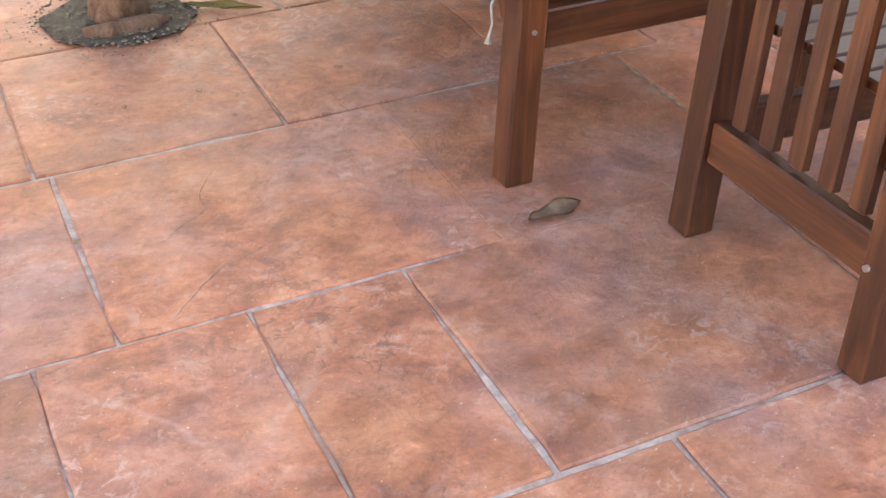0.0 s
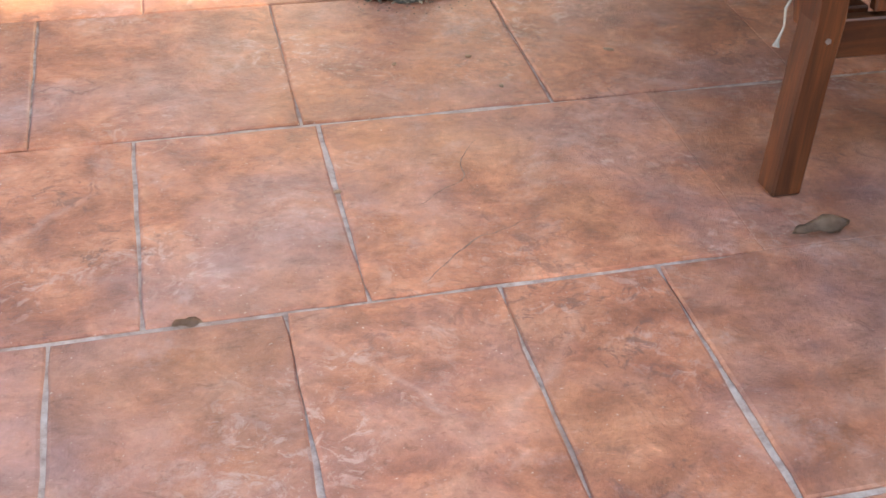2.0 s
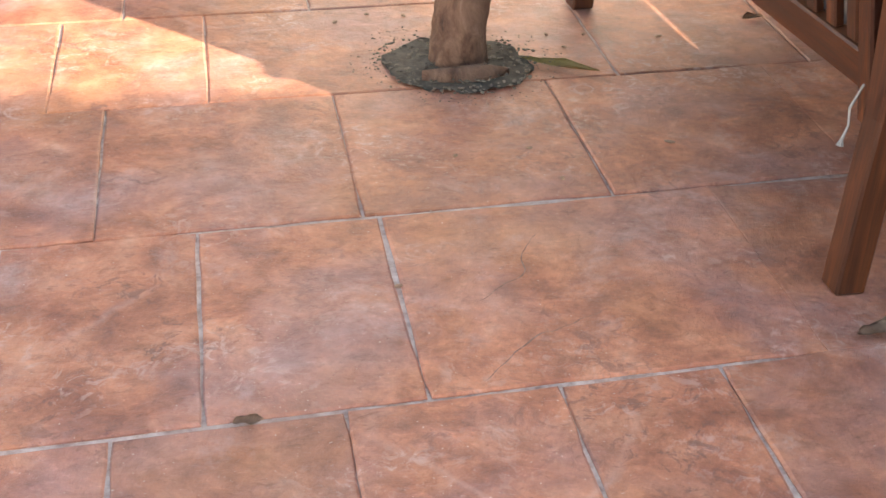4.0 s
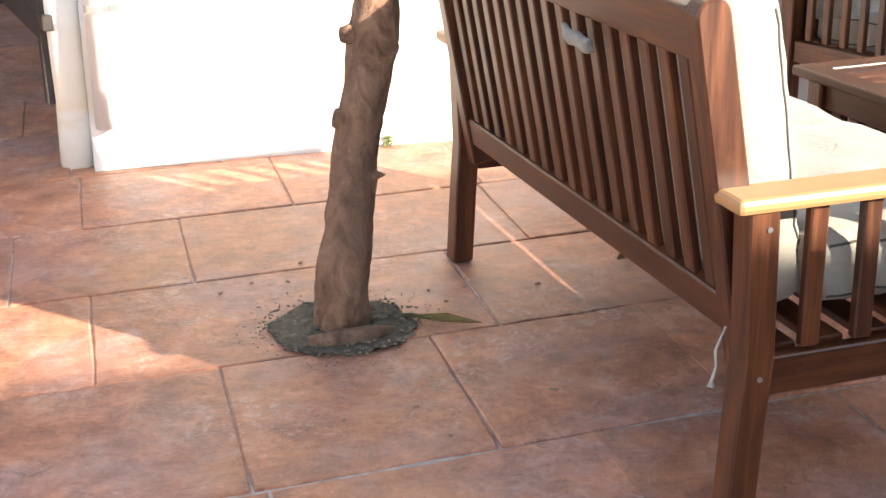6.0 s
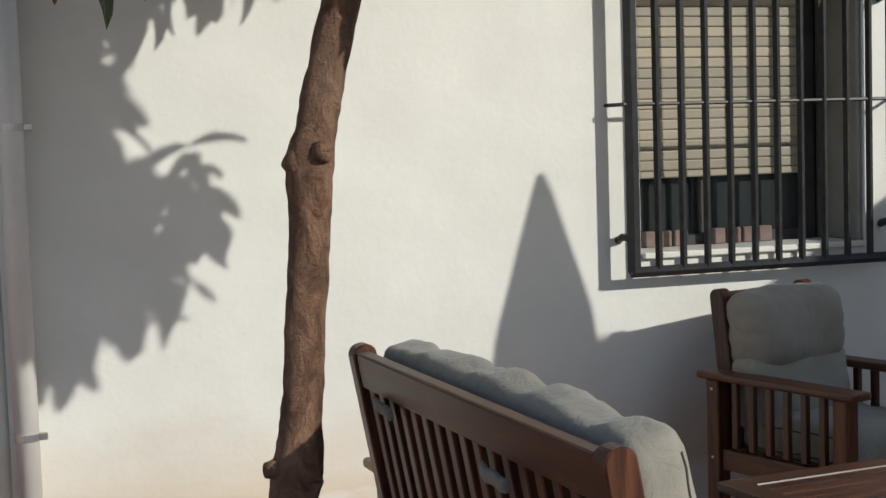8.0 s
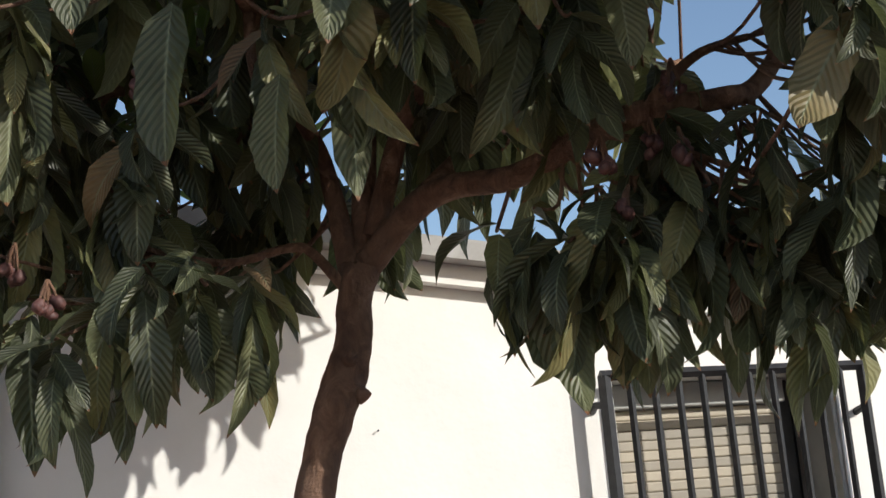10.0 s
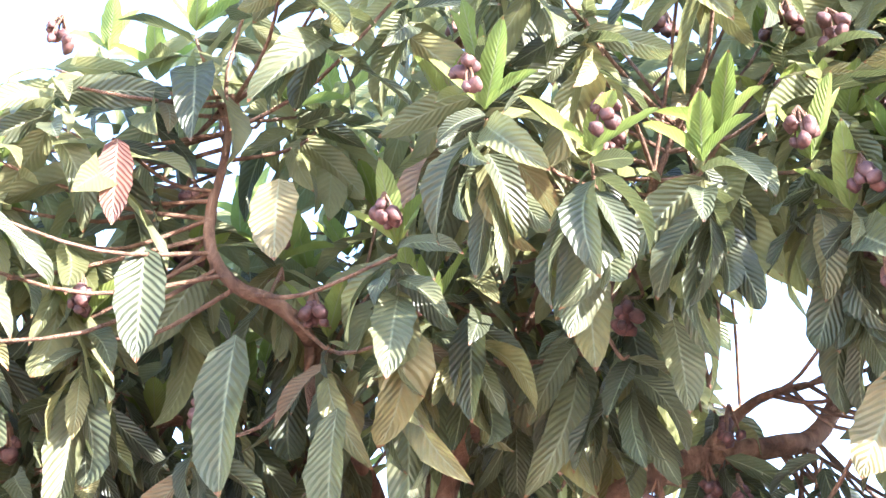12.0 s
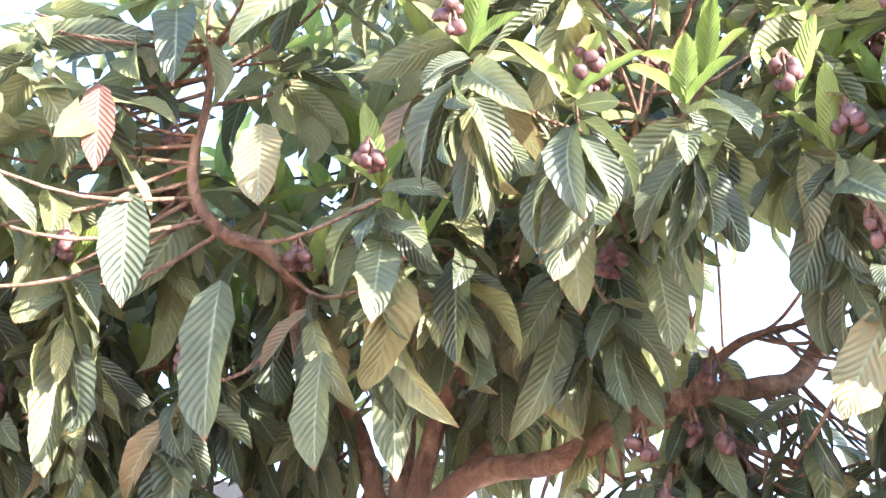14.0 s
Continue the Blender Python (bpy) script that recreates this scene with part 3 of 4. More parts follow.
for x, s, z in ((GX0, -1, 1.02), (GX1, 1, 1.03), (GX0, -1, 1.9), (GX1, 1, 1.85)):
    part("bracket", tube([(x, GY, z), (x + s * 0.022, GY + 0.045, z + 0.004), (x + s * 0.014, WALL_Y + 0.01, z - 0.012)], [0.013, 0.013, 0.015], 8), M_IRON, grille)

nail = thing("nail", "small rusty nail in the white wall", "nail", pose(1.361, WALL_Y, 1.86) @ Matrix.Scale(0.5, 4))
part("shank", tube([(0, 0.01, 0), (0, -0.03, 0.004)], [0.003, 0.003], 6), M_IRON, nail)
part("head", tube([(0, -0.03, 0.004), (0, -0.033, 0.0045)], [0.007, 0.007], 8), M_IRON, nail)
pipe = thing("downpipe", "white plastic rainwater downpipe held by metal clips", "downpipe")
part("tube", tube([(LEFT + 0.05, WALL_Y - 0.05, 0.15), (LEFT + 0.05, WALL_Y - 0.05, 2.9)], [0.036, 0.036], 24), M_PVC, pipe, smooth=True)
for z in (0.52, 1.45):
    c = part("clip", tube([(LEFT + 0.05, WALL_Y - 0.05, z - 0.011), (LEFT + 0.05, WALL_Y - 0.05, z + 0.011)], [0.039, 0.039], 24), M_STEEL, pipe, "shiny metal clip")
    part("tab", box((LEFT + 0.085, WALL_Y - 0.07, z - 0.01), (LEFT + 0.11, WALL_Y - 0.045, z + 0.01), 0.002), M_STEEL, c)


# ---- hardwood furniture ----
def kicked_leg(y, leg, top, kick):
    """A rear leg whose foot is swept back."""
    bm = box((0, y, 0), (leg, y + leg, top), 0.004)
    bmesh.ops.bisect_plane(bm, geom=bm.verts[:] + bm.edges[:] + bm.faces[:], plane_co=(0, 0, 0.31), plane_no=(0, 0, 1))
    bmesh.ops.bisect_plane(bm, geom=bm.verts[:] + bm.edges[:] + bm.faces[:], plane_co=(0, 0, 0.2), plane_no=(0, 0, 1))
    for v in bm.verts:
        if v.co.z < 0.3:
            v.co.x -= kick * ((0.31 - v.co.z) / 0.31) ** 0.85
        elif v.co.z > 0.32:
            v.co.x -= 0.4 * kick
    return bm


def seat_frame(ob, L, D, arm_z, back_z, n_back, n_arm, rail_z=0.27, leg=0.055, back_over=0.035, tilt=0.16, kick=0.0, slim=0.034, arm=None, inset=0.033, seat=None, splay=0.0):
    """Slatted hardwood seat: x is forward, y along its length, the rear leg's corner at the origin."""
    def sloped(bm, y):
        """The sides may slope inwards towards the top."""
        for v in bm.verts:
            v.co.y += splay * v.co.z * (1 if y == 0 else -1)
        return bm

    for y in (0, L - leg):
        part("rear_leg", sloped(kicked_leg(y, leg, arm_z, kick), y), M_WZ, ob)
        part("front_leg", sloped(box((D - leg, y, 0), (D, y + leg, arm_z), 0.004), y), M_WZ, ob)
        part("armrest", sloped(box((-back_over, y - 0.012, arm_z), (D + 0.035, y + leg + 0.02, arm_z + 0.026), 0.009, 2), y), arm or M_WX, ob, "honey-coloured armrest with its sunlight put into the colour" if arm else "")
        part("side_rail", sloped(box((leg, y + 0.014, rail_z), (D - leg, y + leg - 0.012, rail_z + 0.068), 0.003), y), M_WX, ob)
        first = None
        for i in range(n_arm):
            x = leg + (D - 2 * leg) * (i + 0.75) / (n_arm + 0.5)
            mid, inward = (rail_z + 0.075 + arm_z) / 2, 1 if y == 0 else -1
            m = pose(x, y + leg / 2 + inward * splay * mid, mid, -inward * math.degrees(math.atan(splay)))
            if first is None:
                first = part("arm_slat", centred((slim, 0.02, arm_z - rail_z - 0.075), 0.003), M_WZ, ob)
                first.matrix_basis = m
            else:
                shared("arm_slat", first, ob, m)
        for z in (arm_z - 0.03, rail_z + 0.04):
            part("screw", tube([(leg / 2, y - 0.002 if y == 0 else y + leg - 0.004, z), (leg / 2, y + 0.004 if y == 0 else y + leg + 0.002, z)], [0.005, 0.005], 8), M_STEEL, ob)
    part("front_rail", box((D - 0.04, leg, rail_z), (D - 0.012, L - leg, rail_z + 0.075), 0.003), M_WY, ob)
    lean = Matrix.Translation((inset, 0, 0.3)) @ Matrix.Rotation(-math.atan(tilt), 4, "Y")
    h = (back_z - 0.3) / math.cos(math.atan(tilt))
    for y in (leg + 0.004, L - leg - 0.05):
        p = box((-0.002, y, -0.03), (0.058, y + 0.046, h), 0)
        tops = [e for e in p.edges if all(v.co.z > h - 0.001 for v in e.verts) and abs(e.verts[0].co.y - e.verts[1].co.y) > 0.01]
        bmesh.ops.bevel(p, geom=tops, offset=0.027, segments=6, affect="EDGES", profile=0.5)
        bmesh.ops.bevel(p, geom=[e for e in p.edges if len(e.link_faces) == 2 and e.calc_face_angle() > 1.2], offset=0.004, segments=1, affect="EDGES")
        bmesh.ops.transform(p, matrix=lean, verts=p.verts)
        part("back_post", p, M_WZ, ob)
    ya, yb = leg + 0.052, L - leg - 0.052
    p = box((0.004, ya, h - 0.1), (0.034, yb, h - 0.012), 0.006, 2)
    bmesh.ops.transform(p, matrix=lean, verts=p.verts)
    part("top_rail", p, M_WY, ob)
    p = box((0.004, ya, 0.024), (0.036, yb, 0.092), 0.004)
    bmesh.ops.transform(p, matrix=lean, verts=p.verts)
    part("bottom_rail", p, M_WY, ob)
    first = None
    for i in range(n_back):
        y = ya + (yb - ya) * (i + 0.6) / (n_back + 0.2)
        m = lean @ pose(0.02, y, (h - 0.1 + 0.092) / 2)
        if first is None:
            first = part("back_slat", centred((0.018, 0.034, h - 0.19), 0.003), M_WZ, ob)
            first.matrix_basis = m
        else:
            shared("back_slat", first, ob, m)
    first = None
    for i in range(6):
        m = pose(0.1 + (D - 0.2) * i / 5, L / 2, seat or rail_z + 0.062)
        if first is None:
            first = part("seat_slat", centred((0.055, L - 2 * leg - 0.5 * splay, 0.018), 0.003), M_WY, ob)
            first.matrix_basis = m
        else:
            shared("seat_slat", first, ob, m)
    return lean


def cushion_mesh(sx, sy, sz, tufts=(), puff=0.02, nx=8, ny=40, nz=16, seed=0.0, flat=False):
    """A soft cushion: x its thickness, y its length, z its height; tufts are dents at (y, z)."""
    bm = bmesh.new()
    r = min(sx, sz) * 0.3
    def soft(p):
        q = Vector((max(-sx / 2 + r, min(sx / 2 - r, p.x)), max(-sy / 2 + r, min(sy / 2 - r, p.y)), max(-sz / 2 + r, min(sz / 2 - r, p.z))))
        o = p - q
        if o.length > 1e-6:
            p = q + o.normalized() * min(r, max(abs(o.x), abs(o.y), abs(o.z)))
        ey, ez, ex = [1 - (2 * abs(v) / s) ** 4 for v, s in ((p.y, sy), (p.z, sz), (p.x, sx))]
        k = Vector((math.copysign(puff * max(ey, 0) * max(ez, 0), p.x) * (2 * abs(p.x) / sx), 0, math.copysign(puff * 0.6 * max(ey, 0), p.z) * (2 * abs(p.z) / sz) ** 3))
        for ty, tz in tufts:
            d2 = (p.y - ty) ** 2 + (p.z - tz) ** 2
            k.x -= math.copysign(0.03 * math.exp(-d2 / 0.005), p.x) * (2 * abs(p.x) / sx)
            k.z -= math.copysign(0.006 * math.exp(-(p.y - ty) ** 2 / 0.004), p.z) * (2 * abs(p.z) / sz) ** 4
        if flat and p.x < 0:
            k.x = 0
        if abs(p.y) > sy / 2 - 0.06:
            k.y += math.copysign(0.007 * math.sin(p.z * 34 + 1.5 * math.sin(p.z * 13 + p.x * 9)), p.y)
            k.x += math.copysign(0.005 * math.sin(p.z * 41 + 2), p.x) * (2 * abs(p.x) / sx)
        w = 0.009 * noise.noise(p * 8 + Vector((seed, 0, 0))) + 0.006 * noise.noise(Vector((p.x * 12, p.y * 24, p.z * 19)) + Vector((seed, 4, 0)))
        return p + k + Vector((w * (0.2 if flat and p.x < 0 else 1), w * 0.5, w))
    made = {}
    def vert(i, j, k):
        key = (i, j, k)
        if key not in made:
            made[key] = bm.verts.new(soft(Vector(((i / nx - 0.5) * sx, (j / ny - 0.5) * sy, (k / nz - 0.5) * sz))))
        return made[key]
    for j in range(ny):
        for k in range(nz):
            for i in (0, nx):
                f = [vert(i, j, k), vert(i, j + 1, k), vert(i, j + 1, k + 1), vert(i, j, k + 1)]
                bm.faces.new(f if i else f[::-1])
    for i in range(nx):
        for k in range(nz):
            for j in (0, ny):
                f = [vert(i, j, k), vert(i + 1, j, k), vert(i + 1, j, k + 1), vert(i, j, k + 1)]
                bm.faces.new(f[::-1] if j else f)
        for j in range(ny):
            for k in (0, nz):
                f = [vert(i, j, k), vert(i + 1, j, k), vert(i + 1, j + 1, k), vert(i, j + 1, k)]
                bm.faces.new(f if k else f[::-1])
    seams = []
    for i in (1, nx - 1):
        for j in (0, ny):
            ring = [(i, j, k) for k in range(1, nz)]
            seams.append([made[q].co.copy() for q in ring if q in made])
    return bm, seams


def cushion(name, label, m, sx, sy, sz, tufts=(), group="", piping=True, **kw):
    ob = thing(name, label, "cushion", m, group)
    cover, seams = cushion_mesh(sx, sy, sz, tufts, **kw)
    part("cover", cover, M_CLOTH, ob, smooth=True)
    for seam in seams if piping else ():
        part("piping", tube(seam, [0.0026] * len(seam), 6), M_PIPING, ob, "dark piping along the seam")
    for ty, tz in tufts:
        b = bmesh.new()
        bmesh.ops.create_uvsphere(b, u_segments=10, v_segments=6, radius=0.012, matrix=Matrix.Translation((sx / 2 - 0.012, ty, tz)) @ Matrix.Diagonal((0.5, 1, 1, 1)))
        part("button", b, M_CLOTH, ob, smooth=True)
    return ob


BENCH = pose(1.022, 3.072, 0, 0, 0, 2.7)
bench = thing("garden_bench", "reddish-brown slatted hardwood two-seat garden bench with armrests", "bench", BENCH)
BL = 1.453
lean = seat_frame(bench, BL, 0.66, 0.566, 0.885, 17, 5, rail_z=0.24, tilt=0.18, kick=0.02, arm=M_ARM, inset=0.018)
back = cushion("back_cushion", "long tufted beige canvas back cushion against the bench slats", BENCH @ lean @ pose(0.112, BL / 2 - 0.01, 0.31), 0.11, BL - 0.22, 0.54,
               [(y, z) for y in (-0.42, -0.14, 0.14, 0.42) for z in (-0.1, 0.12)], puff=0.028, flat=True, ny=56)
for y, z in ((0.44, 0.145), (-0.21, 0.135)):
    strap = part("strap", cushion_mesh(0.006, 0.11, 0.028, (), 0.0, 3, 14, 5, y)[0], M_TIE, back, "grey cloth tie round the slats", True)
    strap.matrix_basis = pose(-0.128, y, z + 0.02, 3, 0, 0)
seatc = cushion("seat_cushion", "thick beige canvas seat cushion on the bench", BENCH @ pose(0.4, BL / 2, 0.425, 0, 90, 0), 0.12, BL - 0.13, 0.5, [(y, z) for y in (-0.4, 0, 0.4) for z in (-0.1, 0.12)], puff=0.02)
part("cord", tube([Vector(p) for p in ((0.0, 0.068, 0.35), (-0.016, 0.07, 0.31), (-0.014, 0.068, 0.28), (-0.02, 0.07, 0.255), (-0.022, 0.069, 0.245))], [0.002, 0.0025, 0.002, 0.003, 0.007], 6), M_STRAP, bench, "pale cord tie hanging down")

near_chair = thing("armchair", "reddish-brown slatted hardwood armchair facing the low table", "armchair", pose(1.81, 2.358, 0, 0, 0, 90), "armchairs")
seat_frame(near_chair, 0.62, 0.496, 0.566, 0.885, 6, 5, 0.135, tilt=0.13, seat=0.37, splay=0.1)
FAR = pose(2.28, 5.285, 0, 0, 0, -74)
far_chair = thing("armchair", "high-backed hardwood armchair against the house wall", "armchair", FAR, "armchairs")
far_lean = seat_frame(far_chair, 0.56, 0.58, 0.566, 0.852, 6, 6, 0.27, slim=0.026, tilt=0.13)
cushion("seat_cushion", "beige canvas seat cushion on the armchair", FAR @ pose(0.33, 0.28, 0.395, 0, 90, 0), 0.1, 0.44, 0.46, (), "armchair seat cushions", ny=16)
fold = cushion("back_cushion", "plump folded beige back cushion on the armchair", FAR @ far_lean @ pose(0.12, 0.27, 0.41), 0.14, 0.41, 0.22, [(0.08, -0.05)], "armchair back cushions", ny=24, puff=0.05, piping=False)
lower = part("lower_fold", cushion_mesh(0.13, 0.43, 0.24, [(0.09, 0.08), (-0.1, 0.06)], 0.04, 8, 24, 12, 3.0)[0], M_CLOTH, fold, "creased lower fold", True)
lower.matrix_basis = pose(0.0, 0, -0.205)

TAB = pose(1.8, 4.35, 0, 0, 0, -85)
table = thing("coffee_table", "low slatted hardwood coffee table with slatted sides", "table", TAB)
TL, TW, TZ = 0.95, 0.6, 0.48
for x in (0.03, TL - 0.085):
    for y in (0.03, TW - 0.085):
        part("leg", box((x, y, 0), (x + 0.055, y + 0.055, TZ - 0.026), 0.004), M_WZ, table)
for y0 in (0, TW - 0.07):
    part("top_edge", box((0, y0, TZ - 0.026), (TL, y0 + 0.07, TZ), 0.005, 2), M_WX, table)
for x0 in (0, TL - 0.07):
    part("top_edge", box((x0, 0.0705, TZ - 0.026), (x0 + 0.07, TW - 0.0705, TZ), 0.005, 2), M_WY, table)
first = None
for i in range(15):
    m = pose(0.07 + (TL - 0.14) * (i + 0.5) / 15, TW / 2, TZ - 0.014)
    if first is None:
        first = part("top_slat", centred((0.042, TW - 0.142, 0.02), 0.003), M_WY, table)
        first.matrix_basis = m
    else:
        shared("top_slat", first, table, m)
for y in (0.045, TW - 0.065):
    part("apron", box((0.085, y, TZ - 0.1), (TL - 0.085, y + 0.022, TZ - 0.03), 0.003), M_WX, table)
    part("lower_rail", box((0.085, y, 0.1), (TL - 0.085, y + 0.022, 0.16), 0.003), M_WX, table)
    first = None
    for i in range(11):
        m = pose(0.13 + (TL - 0.26) * i / 10, y + 0.011, (TZ - 0.1 + 0.16) / 2)
        if first is None:
            first = part("side_slat", centred((0.036, 0.016, TZ - 0.26), 0.003), M_WZ, table)
            first.matrix_basis = m
        else:
            shared("side_slat", first, table, m)
for x in (0.045, TL - 0.065):
    part("apron", box((x, 0.085, TZ - 0.1), (x + 0.022, TW - 0.085, TZ - 0.03), 0.003), M_WY, table)
    part("lower_rail", box((x, 0.085, 0.1), (x + 0.022, TW - 0.085, 0.16), 0.003), M_WY, table)
    first = None
    for i in range(6):
        m = pose(x + 0.011, 0.12 + (TW - 0.24) * i / 5, (TZ - 0.1 + 0.16) / 2)
        if first is None:
            first = part("side_slat", centred((0.016, 0.036, TZ - 0.26), 0.003), M_WZ, table)
            first.matrix_basis = m
        else:
            shared("side_slat", first, table, m)

# closed parasol, itself unseen, added to throw the pointed shadow on the house wall
k = 2.2
px, py = 1.85 + k * SUN_AIM.x, WALL_Y + k * SUN_AIM.y
parasol = thing("parasol", "unseen closed canvas parasol on a pole, placed for its pointed shadow", "parasol", pose(px, py, 0))
APEX = 1.245 + k * SUN_AIM.z
part("pole", tube([(0, 0, 0), (0, 0, APEX - 0.05)], [0.019, 0.019], 12), M_WZ, parasol, smooth=True)
part("canopy", tube([(0, 0, APEX), (0, 0, APEX - 0.06), (0, 0, APEX - 0.5), (0, 0, APEX - 1.0), (0, 0, APEX - 1.25)], [0.012, 0.03, 0.142, 0.21, 0.2], 22, None, 0.06), M_PARASOL, parasol, smooth=True)
part("foot", tube([(0, 0, 0), (0, 0, 0.05), (0, 0, 0.09)], [0.24, 0.23, 0.05], 24), M_ROOF, parasol)


# ---- loquat tree ----
TREE_M = pose(-0.145, 0.597, -0.08, 0, 0, -21.25)
tree = thing("loquat_tree", "loquat tree with ribbed leaves and withered fruit, in the paving", "tree", TREE_M)
TRUNK = [(-0.613, 3.585, 0.029, 0.075), (-0.615, 3.588, 0.15, 0.061), (-0.601, 3.602, 0.262, 0.0574), (-0.587, 3.615, 0.376, 0.0526), (-0.577, 3.627, 0.49, 0.051), (-0.549, 3.648, 0.63, 0.05),
         (-0.536, 3.661, 0.733, 0.0556), (-0.522, 3.674, 0.848, 0.047), (-0.51, 3.693, 1.035, 0.0454), (-0.497, 3.713, 1.244, 0.0455), (-0.489, 3.728, 1.408, 0.0543), (-0.476, 3.739, 1.484, 0.0458),
         (-0.455, 3.755, 1.592, 0.044), (-0.411, 3.785, 1.779, 0.0452), (-0.366, 3.812, 1.909, 0.0506), (-0.335, 3.831, 2.01, 0.042), (-0.322, 3.845, 2.13, 0.041), (-0.307, 3.855, 2.191, 0.045)]
tp, tr = smooth_line([p[:3] for p in TRUNK], [p[3] for p in TRUNK], 9)
trunk_bm = tube(tp, tr, 32, None, 0.11)
trunk = part("trunk", trunk_bm, M_BARK, tree, "scarred grey-brown trunk with cut branch knots", True)


def knot(name, at, out, r, length, hollow=True):
    a, o = Vector(at), Vector(out).normalized()
    rad = [r * 1.5, r * 1.15, r, r * 0.55] if hollow else [r * 1.4, r, r * 0.6, r * 0.2]
    pts = [a, a + o * length * 0.6, a + o * length, a + o * (length * (0.82 if hollow else 1.3))]
    part(name, tube(pts, rad, 12, None, 0.12), M_BARK, trunk, smooth=True)


knot("branch_knot", (-0.463, 3.697, 1.429), (0.55, -0.8, 0.05), 0.02, 0.035)
knot("branch_knot", (-0.524, 3.705, 1.408), (-0.9, -0.35, -0.1), 0.024, 0.02, False)
knot("branch_knot", (-0.345, 3.795, 1.965), (0.35, -0.9, 0.2), 0.014, 0.04)
knot("branch_knot", (-0.324, 3.795, 1.889), (0.9, -0.4, 0), 0.016, 0.022, False)
knot("branch_knot", (-0.573, 3.641, 0.743), (-0.85, -0.5, 0.0), 0.018, 0.03)
knot("branch_knot", (-0.503, 3.645, 0.714), (0.7, -0.7, -0.1), 0.02, 0.02)
knot("cut_stub", (-0.596, 3.622, 0.555), (-0.9, -0.3, 0.25), 0.022, 0.026)
knot("cut_stub", (-0.537, 3.608, 0.433), (0.9, -0.4, 0.15), 0.009, 0.025, False)

BOUGHS = {
    "left": [(-0.33, 3.86, 2.17, 0.03), (-0.36, 3.88, 2.37, 0.024), (-0.39, 3.88, 2.5, 0.02), (-0.45, 3.7, 2.62, 0.018), (-0.47, 3.45, 2.7, 0.017), (-0.525, 3.36, 2.75, 0.017), (-0.6, 3.3, 2.77, 0.015), (-0.655, 3.29, 2.85, 0.014), (-0.663, 3.3, 2.96, 0.012), (-0.637, 3.3, 3.08, 0.01), (-0.62, 3.3, 3.25, 0.007)],
    "drop": [(-0.47, 3.46, 2.7, 0.014), (-0.472, 3.46, 2.6, 0.012), (-0.46, 3.46, 2.5, 0.01)],
    "mid": [(-0.3, 3.87, 2.18, 0.036), (-0.29, 3.92, 2.4, 0.03), (-0.275, 4.0, 2.7, 0.025), (-0.28, 4.03, 2.95, 0.018), (-0.3, 4.0, 3.3, 0.01)],
    "fork": [(-0.27, 3.87, 2.27, 0.03), (-0.2, 3.84, 2.48, 0.024), (-0.16, 3.8, 2.55, 0.022), (-0.05, 3.7, 2.68, 0.017), (0.06, 3.6, 2.9, 0.012), (0.1, 3.5, 3.1, 0.008)],
    "right": [(-0.29, 3.855, 2.2, 0.036), (-0.169, 3.8, 2.31, 0.034), (-0.074, 3.73, 2.335, 0.03), (0.065, 3.66, 2.325, 0.028), (0.205, 3.6, 2.372, 0.028), (0.346, 3.6, 2.426, 0.028), (0.529, 3.64, 2.455, 0.026), (0.647, 3.7, 2.51, 0.023), (0.815, 3.7, 2.766, 0.017), (0.927, 3.7, 2.9, 0.013), (1.0, 3.75, 3.1, 0.009)],
    "right_up": [(0.36, 3.6, 2.43, 0.014), (0.415, 3.59, 2.485, 0.013), (0.497, 3.58, 2.545, 0.011), (0.6, 3.55, 2.56, 0.008)],
    "back": [(-0.18, 3.83, 2.31, 0.028), (-0.06, 3.9, 2.44, 0.024), (0.1, 4.1, 2.6, 0.018), (0.35, 4.35, 2.75, 0.012), (0.6, 4.5, 2.85, 0.008)],
    "front": [(-0.05, 3.7, 2.68, 0.012), (0.1, 3.4, 2.6, 0.011), (0.177, 3.3, 2.69, 0.011), (0.22, 3.29, 2.77, 0.01), (0.298, 3.3, 2.95, 0.009), (0.37, 3.3, 3.1, 0.006)],
    "thin": [(-0.335, 3.845, 2.13, 0.014), (-0.409, 3.8, 2.225, 0.012), (-0.46, 3.78, 2.24, 0.011), (-0.61, 3.74, 2.21, 0.009), (-0.8, 3.65, 2.25, 0.006)],
    "west": [(-0.39, 3.88, 2.48, 0.014), (-0.6, 3.85, 2.6, 0.012), (-0.85, 3.75, 2.65, 0.009), (-1.05, 3.7, 2.6, 0.006)],
    "under": [(0.25, 3.6, 2.39, 0.01), (0.4, 3.55, 2.33, 0.008), (0.55, 3.5, 2.24, 0.006)],
    "south": [(0.78, 3.7, 2.72, 0.016), (0.95, 3.3, 2.9, 0.014), (1.05, 2.9, 3.02, 0.012), (1.15, 2.6, 3.08, 0.009), (1.3, 2.35, 3.1, 0.006)],
}
limb_paths = {}
for key, row in BOUGHS.items():
    lp, lr = smooth_line([p[:3] for p in row], [p[3] for p in row], 5)
    limb_paths[key] = lp
    part("limb", tube(lp, lr, 12, None, 0.06), M_BARK, tree, smooth=True)


